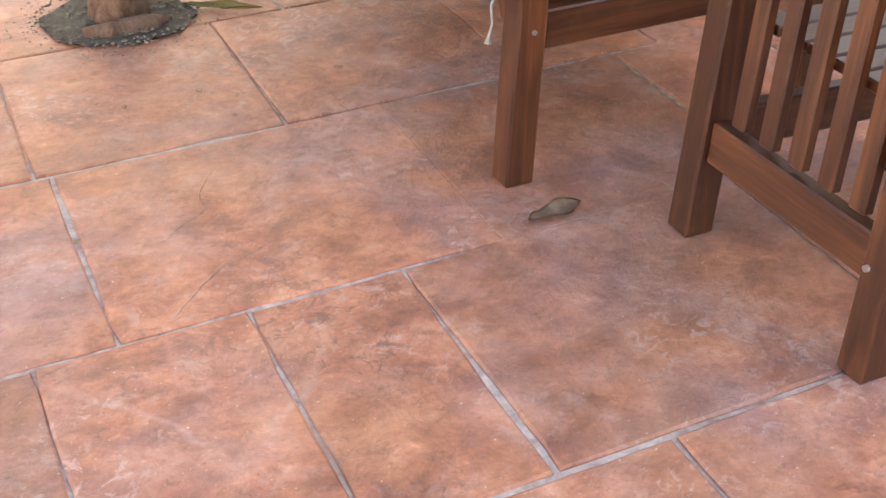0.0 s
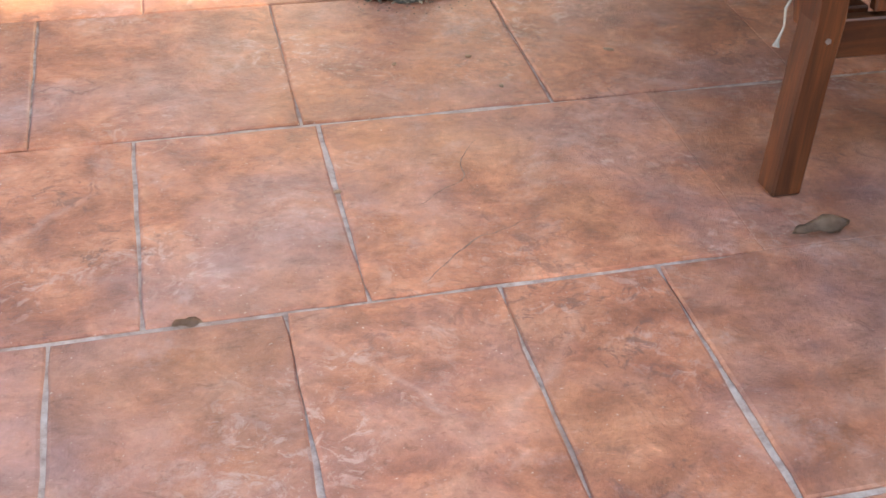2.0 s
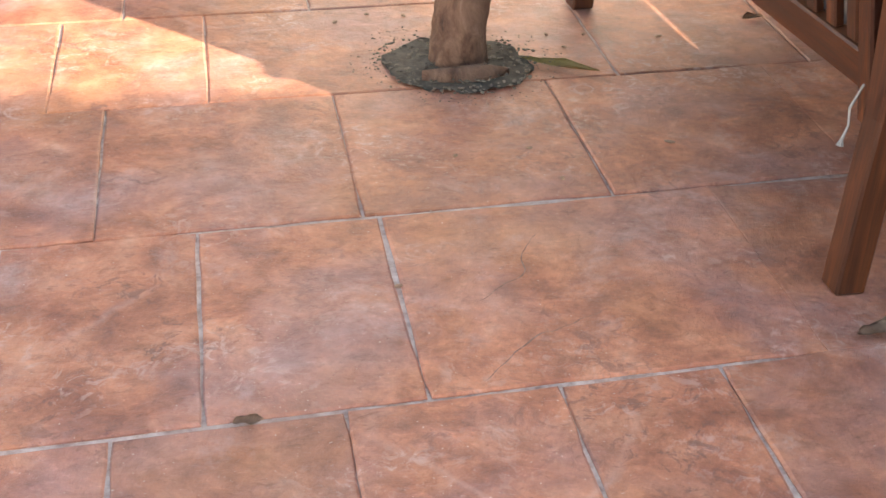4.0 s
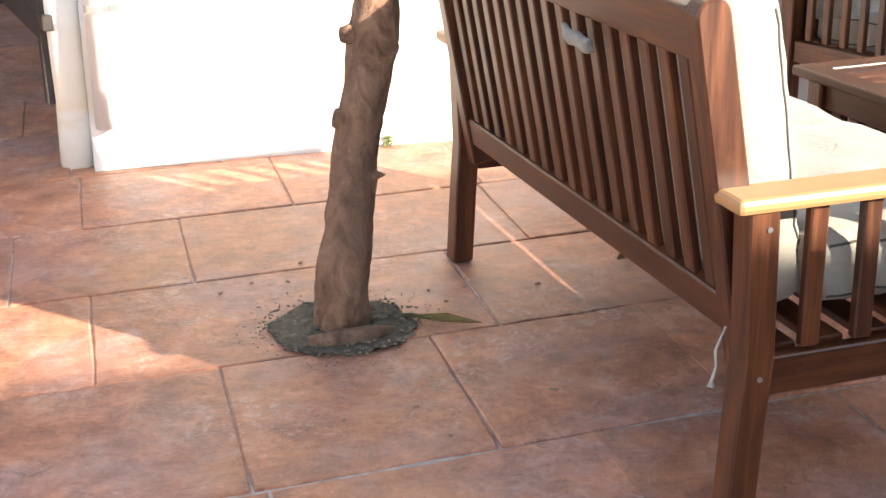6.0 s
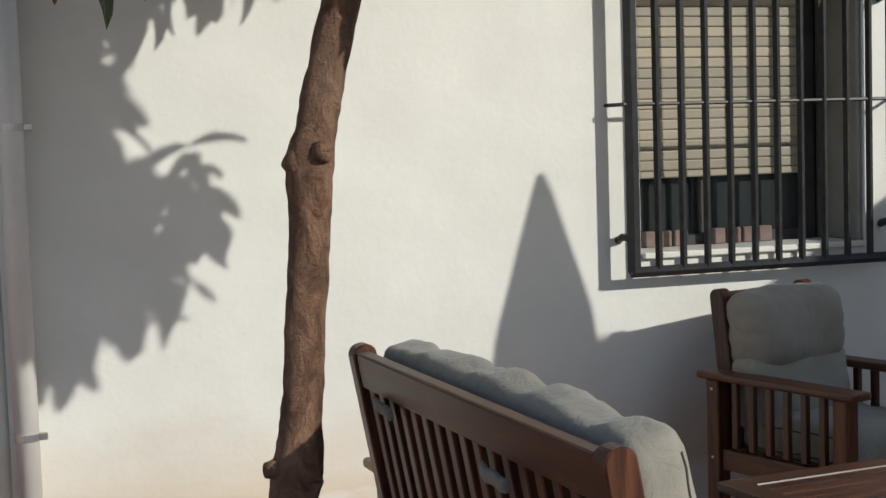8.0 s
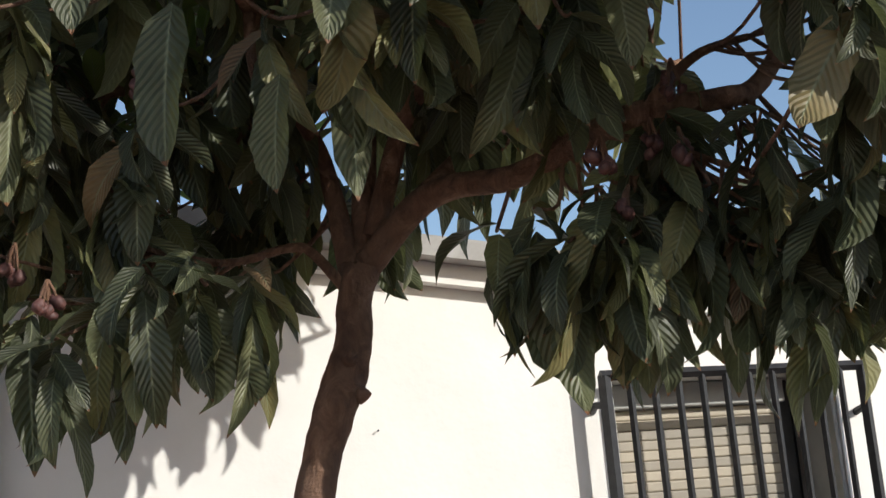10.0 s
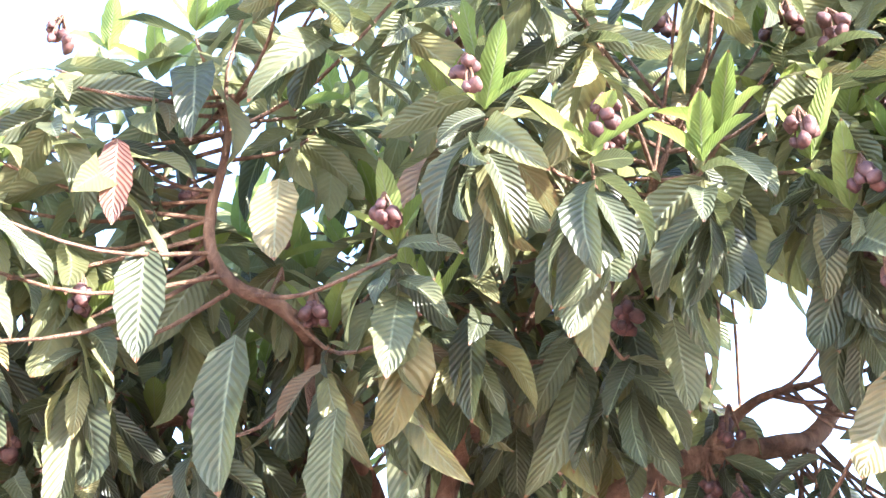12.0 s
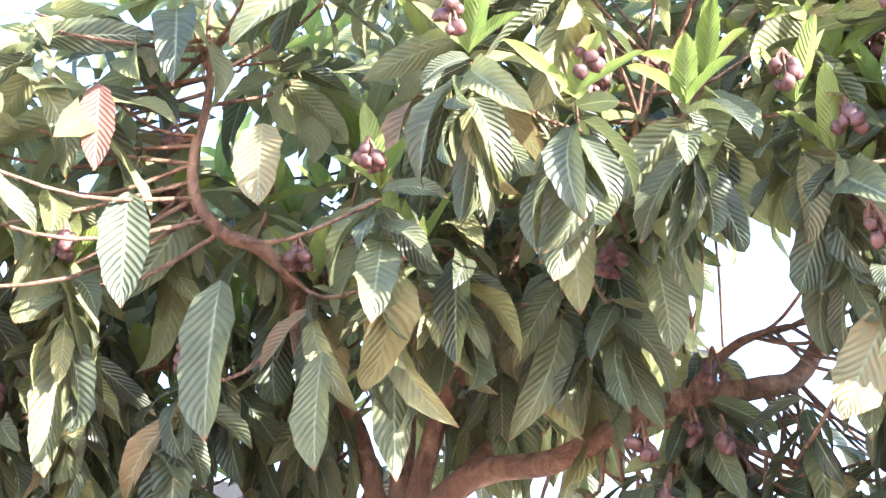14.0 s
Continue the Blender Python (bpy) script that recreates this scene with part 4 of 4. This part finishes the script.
def leaf_mesh(length, width, droop, fold, wave, seed, bm=None, m=None, uvname="uv", segs=9, twist=0.0):
    """One leaf along +x from its stalk, arching down; fold lifts its sides. Returns bm."""
    own = bm is None
    bm = bm or bmesh.new()
    uv = bm.loops.layers.uv.get(uvname) or bm.loops.layers.uv.new(uvname)
    rows, x, z, ang = [], 0.0, 0.0, 0.0
    step = length / segs
    for i in range(segs + 1):
        t = i / segs
        w = width * (math.sin(math.pi * min(1.0, t ** 0.85)) ** 0.62) * 0.5 + (0.0025 if t < 0.1 else 0.0008)
        w *= 1 + (0.06 if i % 2 else -0.04)
        row = []
        for k, s in enumerate((-1, -0.5, 0, 0.5, 1)):
            lift = fold * abs(s) * w + wave * math.sin(9 * t + seed + s) * abs(s) * w
            turn = twist * t
            row.append((Vector((x + math.sin(ang) * lift, s * w * math.cos(turn) - lift * math.sin(turn), z + lift * math.cos(turn) + s * w * math.sin(turn))), (s + 1) / 2, t))
        rows.append(row)
        ang = droop * (t ** 1.1)
        x += math.cos(ang) * step
        z -= math.sin(ang) * step
    vs = [[bm.verts.new(m @ p if m else p) for p, _, _ in r] for r in rows]
    for i in range(segs):
        for k in range(4):
            f = bm.faces.new((vs[i][k], vs[i + 1][k], vs[i + 1][k + 1], vs[i][k + 1]))
            f.smooth = True
            for lp, (a, b) in zip(f.loops, ((i, k), (i + 1, k), (i + 1, k + 1), (i, k + 1))):
                lp[uv].uv = rows[a][b][1], rows[a][b][2]
    return bm


rng = random.Random(11)
LEAVES = []
for i in range(18):
    b = leaf_mesh(rng.uniform(0.25, 0.35), rng.uniform(0.066, 0.105), rng.uniform(0.3, 1.5), rng.uniform(0.1, 0.65), rng.uniform(0.1, 0.34), i * 1.7, twist=rng.uniform(-0.9, 0.9), segs=11)
    me = bpy.data.meshes.new("leaf")
    b.to_mesh(me)
    b.free()
    me.materials.append(M_LEAF)
    LEAVES.append(me)
YOUNG = []
for i in range(3):
    b = leaf_mesh(rng.uniform(0.13, 0.18), rng.uniform(0.035, 0.05), rng.uniform(-0.2, 0.4), 0.5, 0.1, i * 2.1)
    me = bpy.data.meshes.new("young_leaf")
    b.to_mesh(me)
    b.free()
    me.materials.append(M_YOUNG)
    YOUNG.append(me)


def leaf_pose(at, yaw, pitch, roll, size):
    return Matrix.Translation(at) @ Euler((radians(roll), radians(pitch), radians(yaw)), "XYZ").to_matrix().to_4x4() @ Matrix.Diagonal((size, size, size, 1))


def in_crown(p):
    """Whether a point lies in the crown: a broad, uneven dome that overhangs to the right."""
    c = Vector((0.0, 3.72, 2.72))
    d = p - c
    e = math.sqrt((d.x / 1.72) ** 2 + (d.y / 1.02) ** 2 + (d.z / (0.98 if d.z > 0 else 0.62)) ** 2)
    return e + 0.28 * noise.noise(p * 2.3) < 1.0


rosettes = [Vector(p) for p in ((-0.86, 3.3, 1.99), (-0.78, 3.36, 2.06), (-0.95, 3.42, 2.1), (-0.6, 3.4, 2.15), (-0.5, 3.46, 2.13), (-0.68, 3.3, 2.12), (-1.05, 3.3, 2.2), (0.16, 3.5, 2.13),
                                (0.27, 3.5, 2.12), (0.35, 3.56, 2.2), (0.6, 3.5, 2.07), (0.7, 3.56, 2.1), (0.52, 3.56, 2.15), (0.86, 3.5, 2.16), (0.98, 3.6, 2.2), (0.72, 3.35, 2.38), (0.86, 3.3, 2.42), (0.82, 3.5, 2.56), (1.0, 3.55, 2.5), (0.95, 3.4, 2.3), (1.15, 3.5, 2.6))]
LIT_BELOW = ((-9, -1), (0.19, -1), (0.2, 0.81), (0.425, 0.89), (0.562, 0.92), (0.655, 1.07), (0.7, 1.39), (0.71, 1.6), (0.87, 1.6), (1.02, 1.73), (1.12, 1.8), (1.3, 2.0), (1.52, 2.2), (1.53, 2.6), (9, 2.6))


def shades_clear_wall(p):
    """Whether leaves at p would shade the part of the house wall that stands in full sun."""
    p = TREE_M @ p
    k = (p.y - WALL_Y) / SUN_AIM.y
    x, z = p.x - SUN_AIM.x * k, p.z - SUN_AIM.z * k - 0.26
    for side in (0, 0.17, 0.34):
        for (xa, za), (xb, zb) in zip(LIT_BELOW, LIT_BELOW[1:]):
            if xa <= x + side < xb and -0.3 < z < za + (zb - za) * (x + side - xa) / (xb - xa):
                return True
    return False


tries = 0
while len(rosettes) < 330 and tries < 60000:
    tries += 1
    p = Vector((rng.uniform(-1.9, 1.9), rng.uniform(2.85, 4.75), rng.uniform(2.1, 4.0)))
    if not in_crown(p) or shades_clear_wall(p):
        continue
    if (p - Vector((-0.016, 0.644, 1.504))).length < 2.0:
        continue
    if min((p - q).length for q in rosettes) < 0.125:
        continue
    # the top of the crown is thin, with sky between the shoots
    if p.z > 3.1 and rng.random() < 0.35:
        continue
    # the fork and the low limbs stay open towards the front
    if p.z < 2.42 and -0.75 < p.x < 0.75 and p.y < 4.0:
        continue
    if p.z < 2.62 and -0.45 < p.x < 0.15 and p.y < 4.3:
        continue
    if p.y < 3.34 and -0.84 < p.x < -0.33 and 2.5 < p.z < 3.35:
        continue
    if p.y < 3.8 and 0.0 < p.x < 0.6 and p.z < 2.54:
        continue
    # open sky beyond the right-hand limb
    if 0.26 < p.x - 0.15 * (p.y - 3.2) < 0.54 and 2.4 < p.z - 0.4 * (p.y - 3.2) < 2.74:
        continue
    rosettes.append(p)
rosettes += [q for q in map(Vector, ((-0.98, 3.15, 3.22), (-0.86, 3.2, 3.1), (-1.04, 3.3, 3.36), (-0.8, 3.3, 3.3), (-1.12, 3.25, 3.08), (-0.95, 3.4, 3.45), (-1.15, 3.5, 3.3), (-0.7, 3.25, 3.38), (1.3, 3.5, 2.8), (1.42, 3.55, 2.86), (1.36, 3.4, 2.93), (1.45, 3.6, 2.9), (1.4, 3.7, 2.68), (1.3, 3.8, 2.85), (1.5, 3.5, 2.72), (1.2, 3.85, 2.98), (1.42, 3.68, 2.8))) if not shades_clear_wall(q)]
# the part of the crown that reaches forward over the seats
tries = 0
while tries < 10:
    p = Vector((rng.uniform(0.88, 1.6), rng.uniform(2.2, 2.9), rng.uniform(2.75, 3.1)))
    if p.x > 0.88 + 0.26 * (p.y - 2.2) and not shades_clear_wall(p):
        rosettes.append(p)
    tries += 1
# dark foliage that hangs below the long limb, in front of the window and the wall
while tries < 40:
    rosettes.append(Vector((rng.uniform(0.22, 0.88), rng.uniform(3.42, 3.95), rng.uniform(2.16, 2.4))))
    tries += 1
rosettes += [Vector((0.02, 3.6, 2.2)), Vector((0.1, 3.58, 2.23))]
# the sunny outer side of the crown, which throws the dense shade on the house wall
extra = 0
while extra < 32:
    aim = Vector((rng.uniform(0.0, 0.34), WALL_Y, rng.uniform(1.36, 2.4)))
    p = TREE_M.inverted() @ (aim + SUN_AIM * rng.uniform(1.5, 3.0))
    if p.x - 0.15 * (p.y - 3.2) > 0.72 and p.z > 2.1 and min((p - q).length for q in rosettes) > 0.09:
        rosettes.append(p)
        extra += 1
for tries in range(14):
    aim = Vector((rng.uniform(0.45, 1.0), WALL_Y, rng.uniform(2.05, 2.6)))
    rosettes.append(TREE_M.inverted() @ (aim + SUN_AIM * rng.uniform(1.3, 2.0)))
# a gap with open sky beyond the long limb
rosettes = [p for p in rosettes if not (0.22 < p.x - 0.15 * (p.y - 3.2) < 0.62 and 2.44 < p.z - 0.4 * (p.y - 3.2) < 2.78)]
nodes = [q for path in limb_paths.values() for q in path[3:]]
mass, sunlit = bmesh.new(), bmesh.new()
count = 0
rosettes.sort(key=lambda p: p.y)
twigs = []
for n_r, p in enumerate(rosettes):
    base = sorted(nodes, key=lambda q: (q - p).length)[rng.randrange(7)]
    midp = (base + p) / 2 + Vector((rng.uniform(-0.04, 0.04), rng.uniform(-0.04, 0.04), -0.05))
    tw, twr = smooth_line([base, midp, p], [0.0055, 0.0045, 0.0035], 4)
    twigs.append((tw, twr))
    leaves = rng.randint(9, 13)
    for i in range(leaves):
        yaw = 137.5 * i + rng.uniform(-20, 20)
        up = i / leaves
        pitch = rng.uniform(55, 95) - 62 * up
        at = p - Vector((0, 0, 0.012 * (leaves - i))) + Vector((0, 0, 0.02))
        size = rng.uniform(0.5, 1.06) * (1.05 - 0.3 * up)
        if p.z > 2.95:
            pitch -= 28
        m = leaf_pose(at, yaw, pitch, rng.uniform(-60, 60), size)
        if count < 290 and p.y < 3.75 and p.x < 1.2 and not (p.z > 2.9 and i % 2):
            ob = new("leaf", LEAVES[rng.randrange(18)])
            ob.parent, ob.matrix_basis = tree, m
            count += 1
        else:
            leaf_mesh(rng.uniform(0.22, 0.33), rng.uniform(0.06, 0.09), rng.uniform(0.3, 1.5), rng.uniform(0.1, 0.6), rng.uniform(0.08, 0.3), rng.uniform(0, 9), sunlit if p.z > 2.82 and rng.random() < 0.7 else mass, m, segs=7, twist=rng.uniform(-0.8, 0.8))
    if rng.random() < 0.4 and p.z > 2.45:
        for i in range(4):
            ob = new("young_leaf", YOUNG[rng.randrange(3)])
            ob.parent, ob.matrix_basis = tree, leaf_pose(p + Vector((0, 0, 0.02)), 90 * i + rng.uniform(-30, 30), rng.uniform(-70, -30), 0, 1.0)
# long hanging leaves at the front of the crown
for x, y, z, yaw, length, width, mt in ((-0.77, 3.18, 2.82, -80, 0.27, 0.1, M_LEAF), (-0.57, 3.16, 2.6, -120, 0.34, 0.135, M_LEAF), (-0.37, 3.15, 2.43, -125, 0.24, 0.1, M_LEAF), (-0.49, 3.17, 2.95, -100, 0.2, 0.105, M_LEAF),
                                        (0.14, 3.16, 3.24, -85, 0.22, 0.095, M_LEAF), (-0.83, 3.14, 3.06, -70, 0.22, 0.07, M_RUST), (0.13, 3.16, 2.72, -100, 0.26, 0.085, M_LEAF), (-0.1, 3.2, 2.64, -125, 0.25, 0.085, M_LEAF), (0.28, 3.14, 2.56, -70, 0.2, 0.08, M_LEAF)):
    ob = part("leaf", leaf_mesh(length, width, 0.25, 0.3, 0.12, x * 9), mt, tree, smooth=True)
    ob.matrix_basis = leaf_pose((x, y, z), yaw, 78, 0, 1.0)
tagged(part("new_foliage", sunlit, M_SUNLIT_LEAF, tree, "yellow-green leaves of the upper crown, sunlight put into their colour", True), kind="stuff")
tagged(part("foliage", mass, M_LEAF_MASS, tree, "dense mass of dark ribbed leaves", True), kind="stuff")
for tw, twr in twigs:
    part("twig", tube(tw, twr, 6, None, 0, False), M_BARK, tree, smooth=True)

# withered fruit in bunches
fr = bmesh.new()
bmesh.ops.create_uvsphere(fr, u_segments=10, v_segments=7, radius=0.0125)
for v in fr.verts:
    v.co *= 1 + 0.3 * noise.noise(v.co * 130)
    v.co.z *= 1.25
fruit_me = bpy.data.meshes.new("fruit")
fr.to_mesh(fruit_me)
fr.free()
fruit_me.materials.append(M_FRUIT)
for f_ in fruit_me.polygons:
    f_.use_smooth = True
for p in rosettes[:190:2]:
    spots = [Vector((rng.uniform(-0.023, 0.023), rng.uniform(-0.023, 0.023), rng.uniform(-0.026, 0.026))) for _ in range(rng.randint(6, 9))]
    bm = bmesh.new()
    for at in spots:
        tube([Vector((0, 0, 0.055)), at * 0.6 + Vector((0, 0, 0.03)), at], [0.004, 0.003, 0.0025], 5, bm, 0, False)
    stalk = part("fruit_stalk", bm, M_BARK, tree, "brown stalk with withered reddish fruit", True)
    stalk.matrix_basis = Matrix.Translation(p + Vector((rng.uniform(-0.03, 0.03), -0.06, 0.05)))
    for at in spots:
        ob = new("fruit", fruit_me)
        ob.parent = stalk
        ob.matrix_basis = Matrix.Translation(at) @ Euler((rng.uniform(-1, 1), rng.uniform(-1, 1), rng.uniform(0, 6))).to_matrix().to_4x4() @ Matrix.Scale(rng.uniform(0.75, 1.2), 4)

# ---- planting hole ----
pit = thing("planting_hole", "round hole of dark soil and gravel at the foot of the tree", "soil", kind="structure")
bm = bmesh.new()
bmesh.ops.create_circle(bm, cap_ends=True, segments=40, radius=1.0)
bmesh.ops.inset_region(bm, faces=bm.faces[:], thickness=0.3)
bmesh.ops.subdivide_edges(bm, edges=bm.edges[:], cuts=3, use_grid_fill=True)
for v in bm.verts:
    r = Vector((v.co.x, v.co.y)).length
    k = 1 + 0.1 * noise.noise(v.co * 2.2 + Vector((7, 0, 0)))
    v.co = Vector((v.co.x * 0.165 * k, v.co.y * 0.165 * k, 0.004 + 0.014 * noise.noise(v.co * 5) + 0.016 * (1 - r)))
soil = part("soil", bm, M_SOIL, pit, smooth=True)
pit.location = TREE + Vector((0, -0.01, 0))
bm = bmesh.new()
for i in range(620):
    a, r = rng.uniform(0, 6.283), 0.17 * math.sqrt(rng.uniform(0.1, 1.25) if i < 420 else rng.uniform(1.0, 2.1))
    s = rng.uniform(0.0015, 0.0055) * (1 if i < 420 else 0.5)
    r_ = bmesh.ops.create_icosphere(bm, subdivisions=1, radius=s, matrix=Matrix.Translation((r * math.cos(a), r * math.sin(a), 0.008 + 0.006 * rng.random())) @ Matrix.Diagonal((1, rng.uniform(0.6, 1), 0.6, 1)))
tagged(part("gravel", bm, M_PEBBLE, pit, "scattered grit and small stones"), kind="stuff")
part("root_collar", tube([(-0.09, -0.07, 0.004), (-0.03, -0.088, 0.012), (0.04, -0.085, 0.014), (0.1, -0.062, 0.004)], [0.014, 0.021, 0.022, 0.014], 10, None, 0.2), M_BARK, pit, "gnarled root", True)

# ---- litter ----
def flat_leaf(name, label, at, yaw, length, width, mat, curl=0.5):
    b = leaf_mesh(length, width, -0.25, curl, 0.25, yaw)
    bmesh.ops.solidify(b, geom=b.faces[:], thickness=0.0012)
    ob = link_mesh(name, b, mat, None, True)
    ob.matrix_basis = pose(at[0], at[1], 0.006, 0, 4, yaw)
    return tagged(ob, label, "fallen leaf")


flat_leaf("dry_leaf", "curled grey-brown dry leaf lying on the paving", (1.095, 2.975), 195, 0.12, 0.042, M_DRY, 0.3)
flat_leaf("fallen_leaf", "yellowing fallen leaf beside the tree", (0.72, 4.16), -36, 0.2, 0.034, mat_plain("yellow_leaf", (0.24, 0.2, 0.05), (0.4, 0.3, 0.12), 0.7, 12), 0.6)
flat_leaf("dry_leaf", "small dark dry leaf on the paving", (1.34, 4.35), 10, 0.06, 0.03, M_DRY)
flat_leaf("dry_leaf", "small grey dry leaf lodged in a joint", (0.0, 2.857), 0, 0.044, 0.021, M_DRY)
bit = None
for i, (x, y) in enumerate(((0.633, 3.692), (0.48, 3.674), (0.664, 3.552), (0.924, 3.686), (1.093, 4.263), (0.915, 4.296), (0.508, 4.465), (0.42, 4.483), (0.562, 4.588), (0.826, 4.303), (0.847, 4.22), (0.29, 3.199), (0.337, 4.437), (0.623, 4.492))):
    m = pose(x, y, 0.003, 0, 0, i * 50) @ Matrix.Diagonal((rng.uniform(0.8, 1.8), 1, 1, 1))
    if bit is None:
        b = bmesh.new()
        bmesh.ops.create_icosphere(b, subdivisions=1, radius=0.007, matrix=Matrix.Diagonal((1, 0.7, 0.5, 1)))
        bit = tagged(link_mesh("debris_bit", b, M_DRY), "small dark bit of plant debris on the paving", "debris", "bits of debris")
        bit.matrix_basis = m
    else:
        copy_thing(bit, m)
weed = thing("weed", "small green weed growing at the foot of the wall", "weed", pose(1.046, WALL_Y - 0.03, 0) @ Matrix.Scale(0.6, 4))
for i in range(16):
    b = leaf_mesh(rng.uniform(0.035, 0.07), 0.02, 0.8, 0.4, 0.2, i, segs=4)
    ob = part("weed_leaf", b, M_YOUNG, weed, smooth=True)
    ob.matrix_basis = leaf_pose((rng.uniform(-0.02, 0.02), rng.uniform(-0.01, 0.01), rng.uniform(0.01, 0.06)), i * 50, rng.uniform(-60, 10), 0, 1)

# ---- hairline cracks in the slabs ----
for row, wide in ((((0.557, 3.344), (0.516, 3.271), (0.506, 3.21), (0.462, 3.18), (0.412, 3.133)), 0.0016), (((0.614, 3.085), (0.521, 3.038), (0.486, 3.025), (0.429, 2.974), (0.377, 2.914)), 0.002)):
    line, _ = smooth_line([(x, y, 0.0) for x, y in row], [1] * 5, 7)
    bm = bmesh.new()
    prev = None
    for i, p in enumerate(line):
        w = 0.6 * wide * (0.3 + math.sin(math.pi * i / (len(line) - 1))) * (1 + 0.6 * noise.noise(p * 60))
        p = p + Vector((noise.noise(p * 45), noise.noise(p * 45 + Vector((5, 0, 0))), 0)) * 0.004
        pair = [bm.verts.new((p.x - w, p.y + 0.4 * w, 0.0024)), bm.verts.new((p.x + w, p.y - 0.4 * w, 0.0024))]
        if prev:
            bm.faces.new((prev[0], prev[1], pair[1], pair[0]))
        prev = pair
    part("crack", bm, M_CRACK, floor, "fine dark crack")

# ---- paving slabs ----
ROWS = {-1: [-0.94, -0.411, 0.17, 0.689], 0: [-0.579, -0.258, 0.0, 0.639], 1: [-0.78, -0.455, 0.184, 0.725], 2: [-0.956, -0.483, -0.005, 0.511],
        3: [-0.745, 0.168, 0.638], 4: [-0.935, -0.487, 0.418, 0.8], 5: [-0.75, -0.15, 0.438]}
B_EDGE = {-1: -1.13, 0: -0.544, 1: 0.0, 2: 0.571, 3: 1.13, 4: 1.658, 5: 2.18, 6: 2.7}


def to_world(a, b):
    return ORIGIN + ROW_DIR * a + COL_DIR * b


def to_grid(p):
    d = p - ORIGIN
    det = ROW_DIR.x * COL_DIR.y - ROW_DIR.y * COL_DIR.x
    return (d.x * COL_DIR.y - d.y * COL_DIR.x) / det, (ROW_DIR.x * d.y - ROW_DIR.y * d.x) / det


def worn(a, b):
    """Joints under and beside the bench are hairlines, filled nearly flush."""
    return (abs(b) < 0.01 and a > 0.12) or (abs(a - 0.184) < 0.012 and 0 < b < 0.6) or (abs(a - 0.511) < 0.01 and b > 0.5)


def slab(a0, a1, b0, b1, seed):
    """One slab with a slightly ragged outline and a worn, rounded arris."""
    gap, wide, out = 0.0034, 0.005, []
    corners = [(a0, b0), (a1, b0), (a1, b1), (a0, b1)]
    ca, cb = (a0 + a1) / 2, (b0 + b1) / 2
    for (xa, ya), (xb, yb) in zip(corners, corners[1:] + corners[:1]):
        steps = max(2, int(math.hypot(xb - xa, yb - ya) / 0.05))
        for s in range(steps):
            t = s / steps
            qa, qb = xa + (xb - xa) * t, ya + (yb - ya) * t
            p = to_world(qa, qb)
            vary = 1.0 + 1.5 * noise.noise(p * 2.6 + Vector((3, 8, 0))) + 0.5 * noise.noise(p * 9)
            if qb > 0.65:
                vary *= 0.5
            elif (abs(qb) < 0.01 or abs(qb + 0.544) < 0.01) and qa < 0.7:
                vary = max(vary, 1.1)
            if worn(qa, qb):
                vary = 0.12
            ia, ib = gap * max(0.12, vary), wide * max(0.12, vary)
            if abs(qa - a0) < 1e-6 or abs(qa - a1) < 1e-6:
                qa += math.copysign(ia, ca - qa)
            if abs(qb - b0) < 1e-6 or abs(qb - b1) < 1e-6:
                qb += math.copysign(ib, cb - qb)
            p = to_world(qa, qb)
            out.append(p + Vector((noise.noise(p * 13 + Vector((seed, 0, 0))), noise.noise(p * 13 + Vector((0, seed, 9))), 0)) * 0.0028)
    flush = [worn(*to_grid(p)) for p in out]
    mid = sum(out, Vector()) / len(out)
    out = [p - mid for p in out]
    bm = bmesh.new()
    lo = [bm.verts.new((p.x, p.y, -0.02)) for p in out]
    up = [bm.verts.new((p.x, p.y, -0.0006 if f else -0.0025)) for p, f in zip(out, flush)]
    top = [bm.verts.new((*(p.xy - p.xy.normalized() * (0.003 if f else 0.005)), 0)) for p, f in zip(out, flush)]
    k = len(out)
    for i in range(k):
        j = (i + 1) % k
        bm.faces.new((lo[i], lo[j], up[j], up[i]))
        bm.faces.new((up[i], up[j], top[j], top[i]))
    bm.faces.new(top)
    return bm, mid


rr = random.Random(5)
for row in range(-18, 13):
    b0 = B_EDGE.get(row, B_EDGE[-1] + (row + 1) * 0.56 if row < -1 else B_EDGE[6] + (row - 6) * 0.56)
    b1 = B_EDGE.get(row + 1, b0 + 0.56)
    joints = list(ROWS.get(row, [rr.uniform(-0.3, 0.1)]))
    while joints[0] > -6:
        joints.insert(0, joints[0] - rr.choice((0.33, 0.48, 0.62)))
    while joints[-1] < 6:
        joints.append(joints[-1] + rr.choice((0.33, 0.48, 0.62)))
    for a0, a1 in zip(joints, joints[1:]):
        c = to_world((a0 + a1) / 2, (b0 + b1) / 2)
        if not (-3.6 < c.x < 4.9 and -6.6 < c.y < 9.5):
            continue
        bm, mid = slab(a0, a1, b0, b1, row * 3.1 + a0)
        ob = link_mesh("slab", bm, M_SLAB, floor)
        ob.location = mid + Vector((0, 0, rr.uniform(-0.0015, 0.0015)))
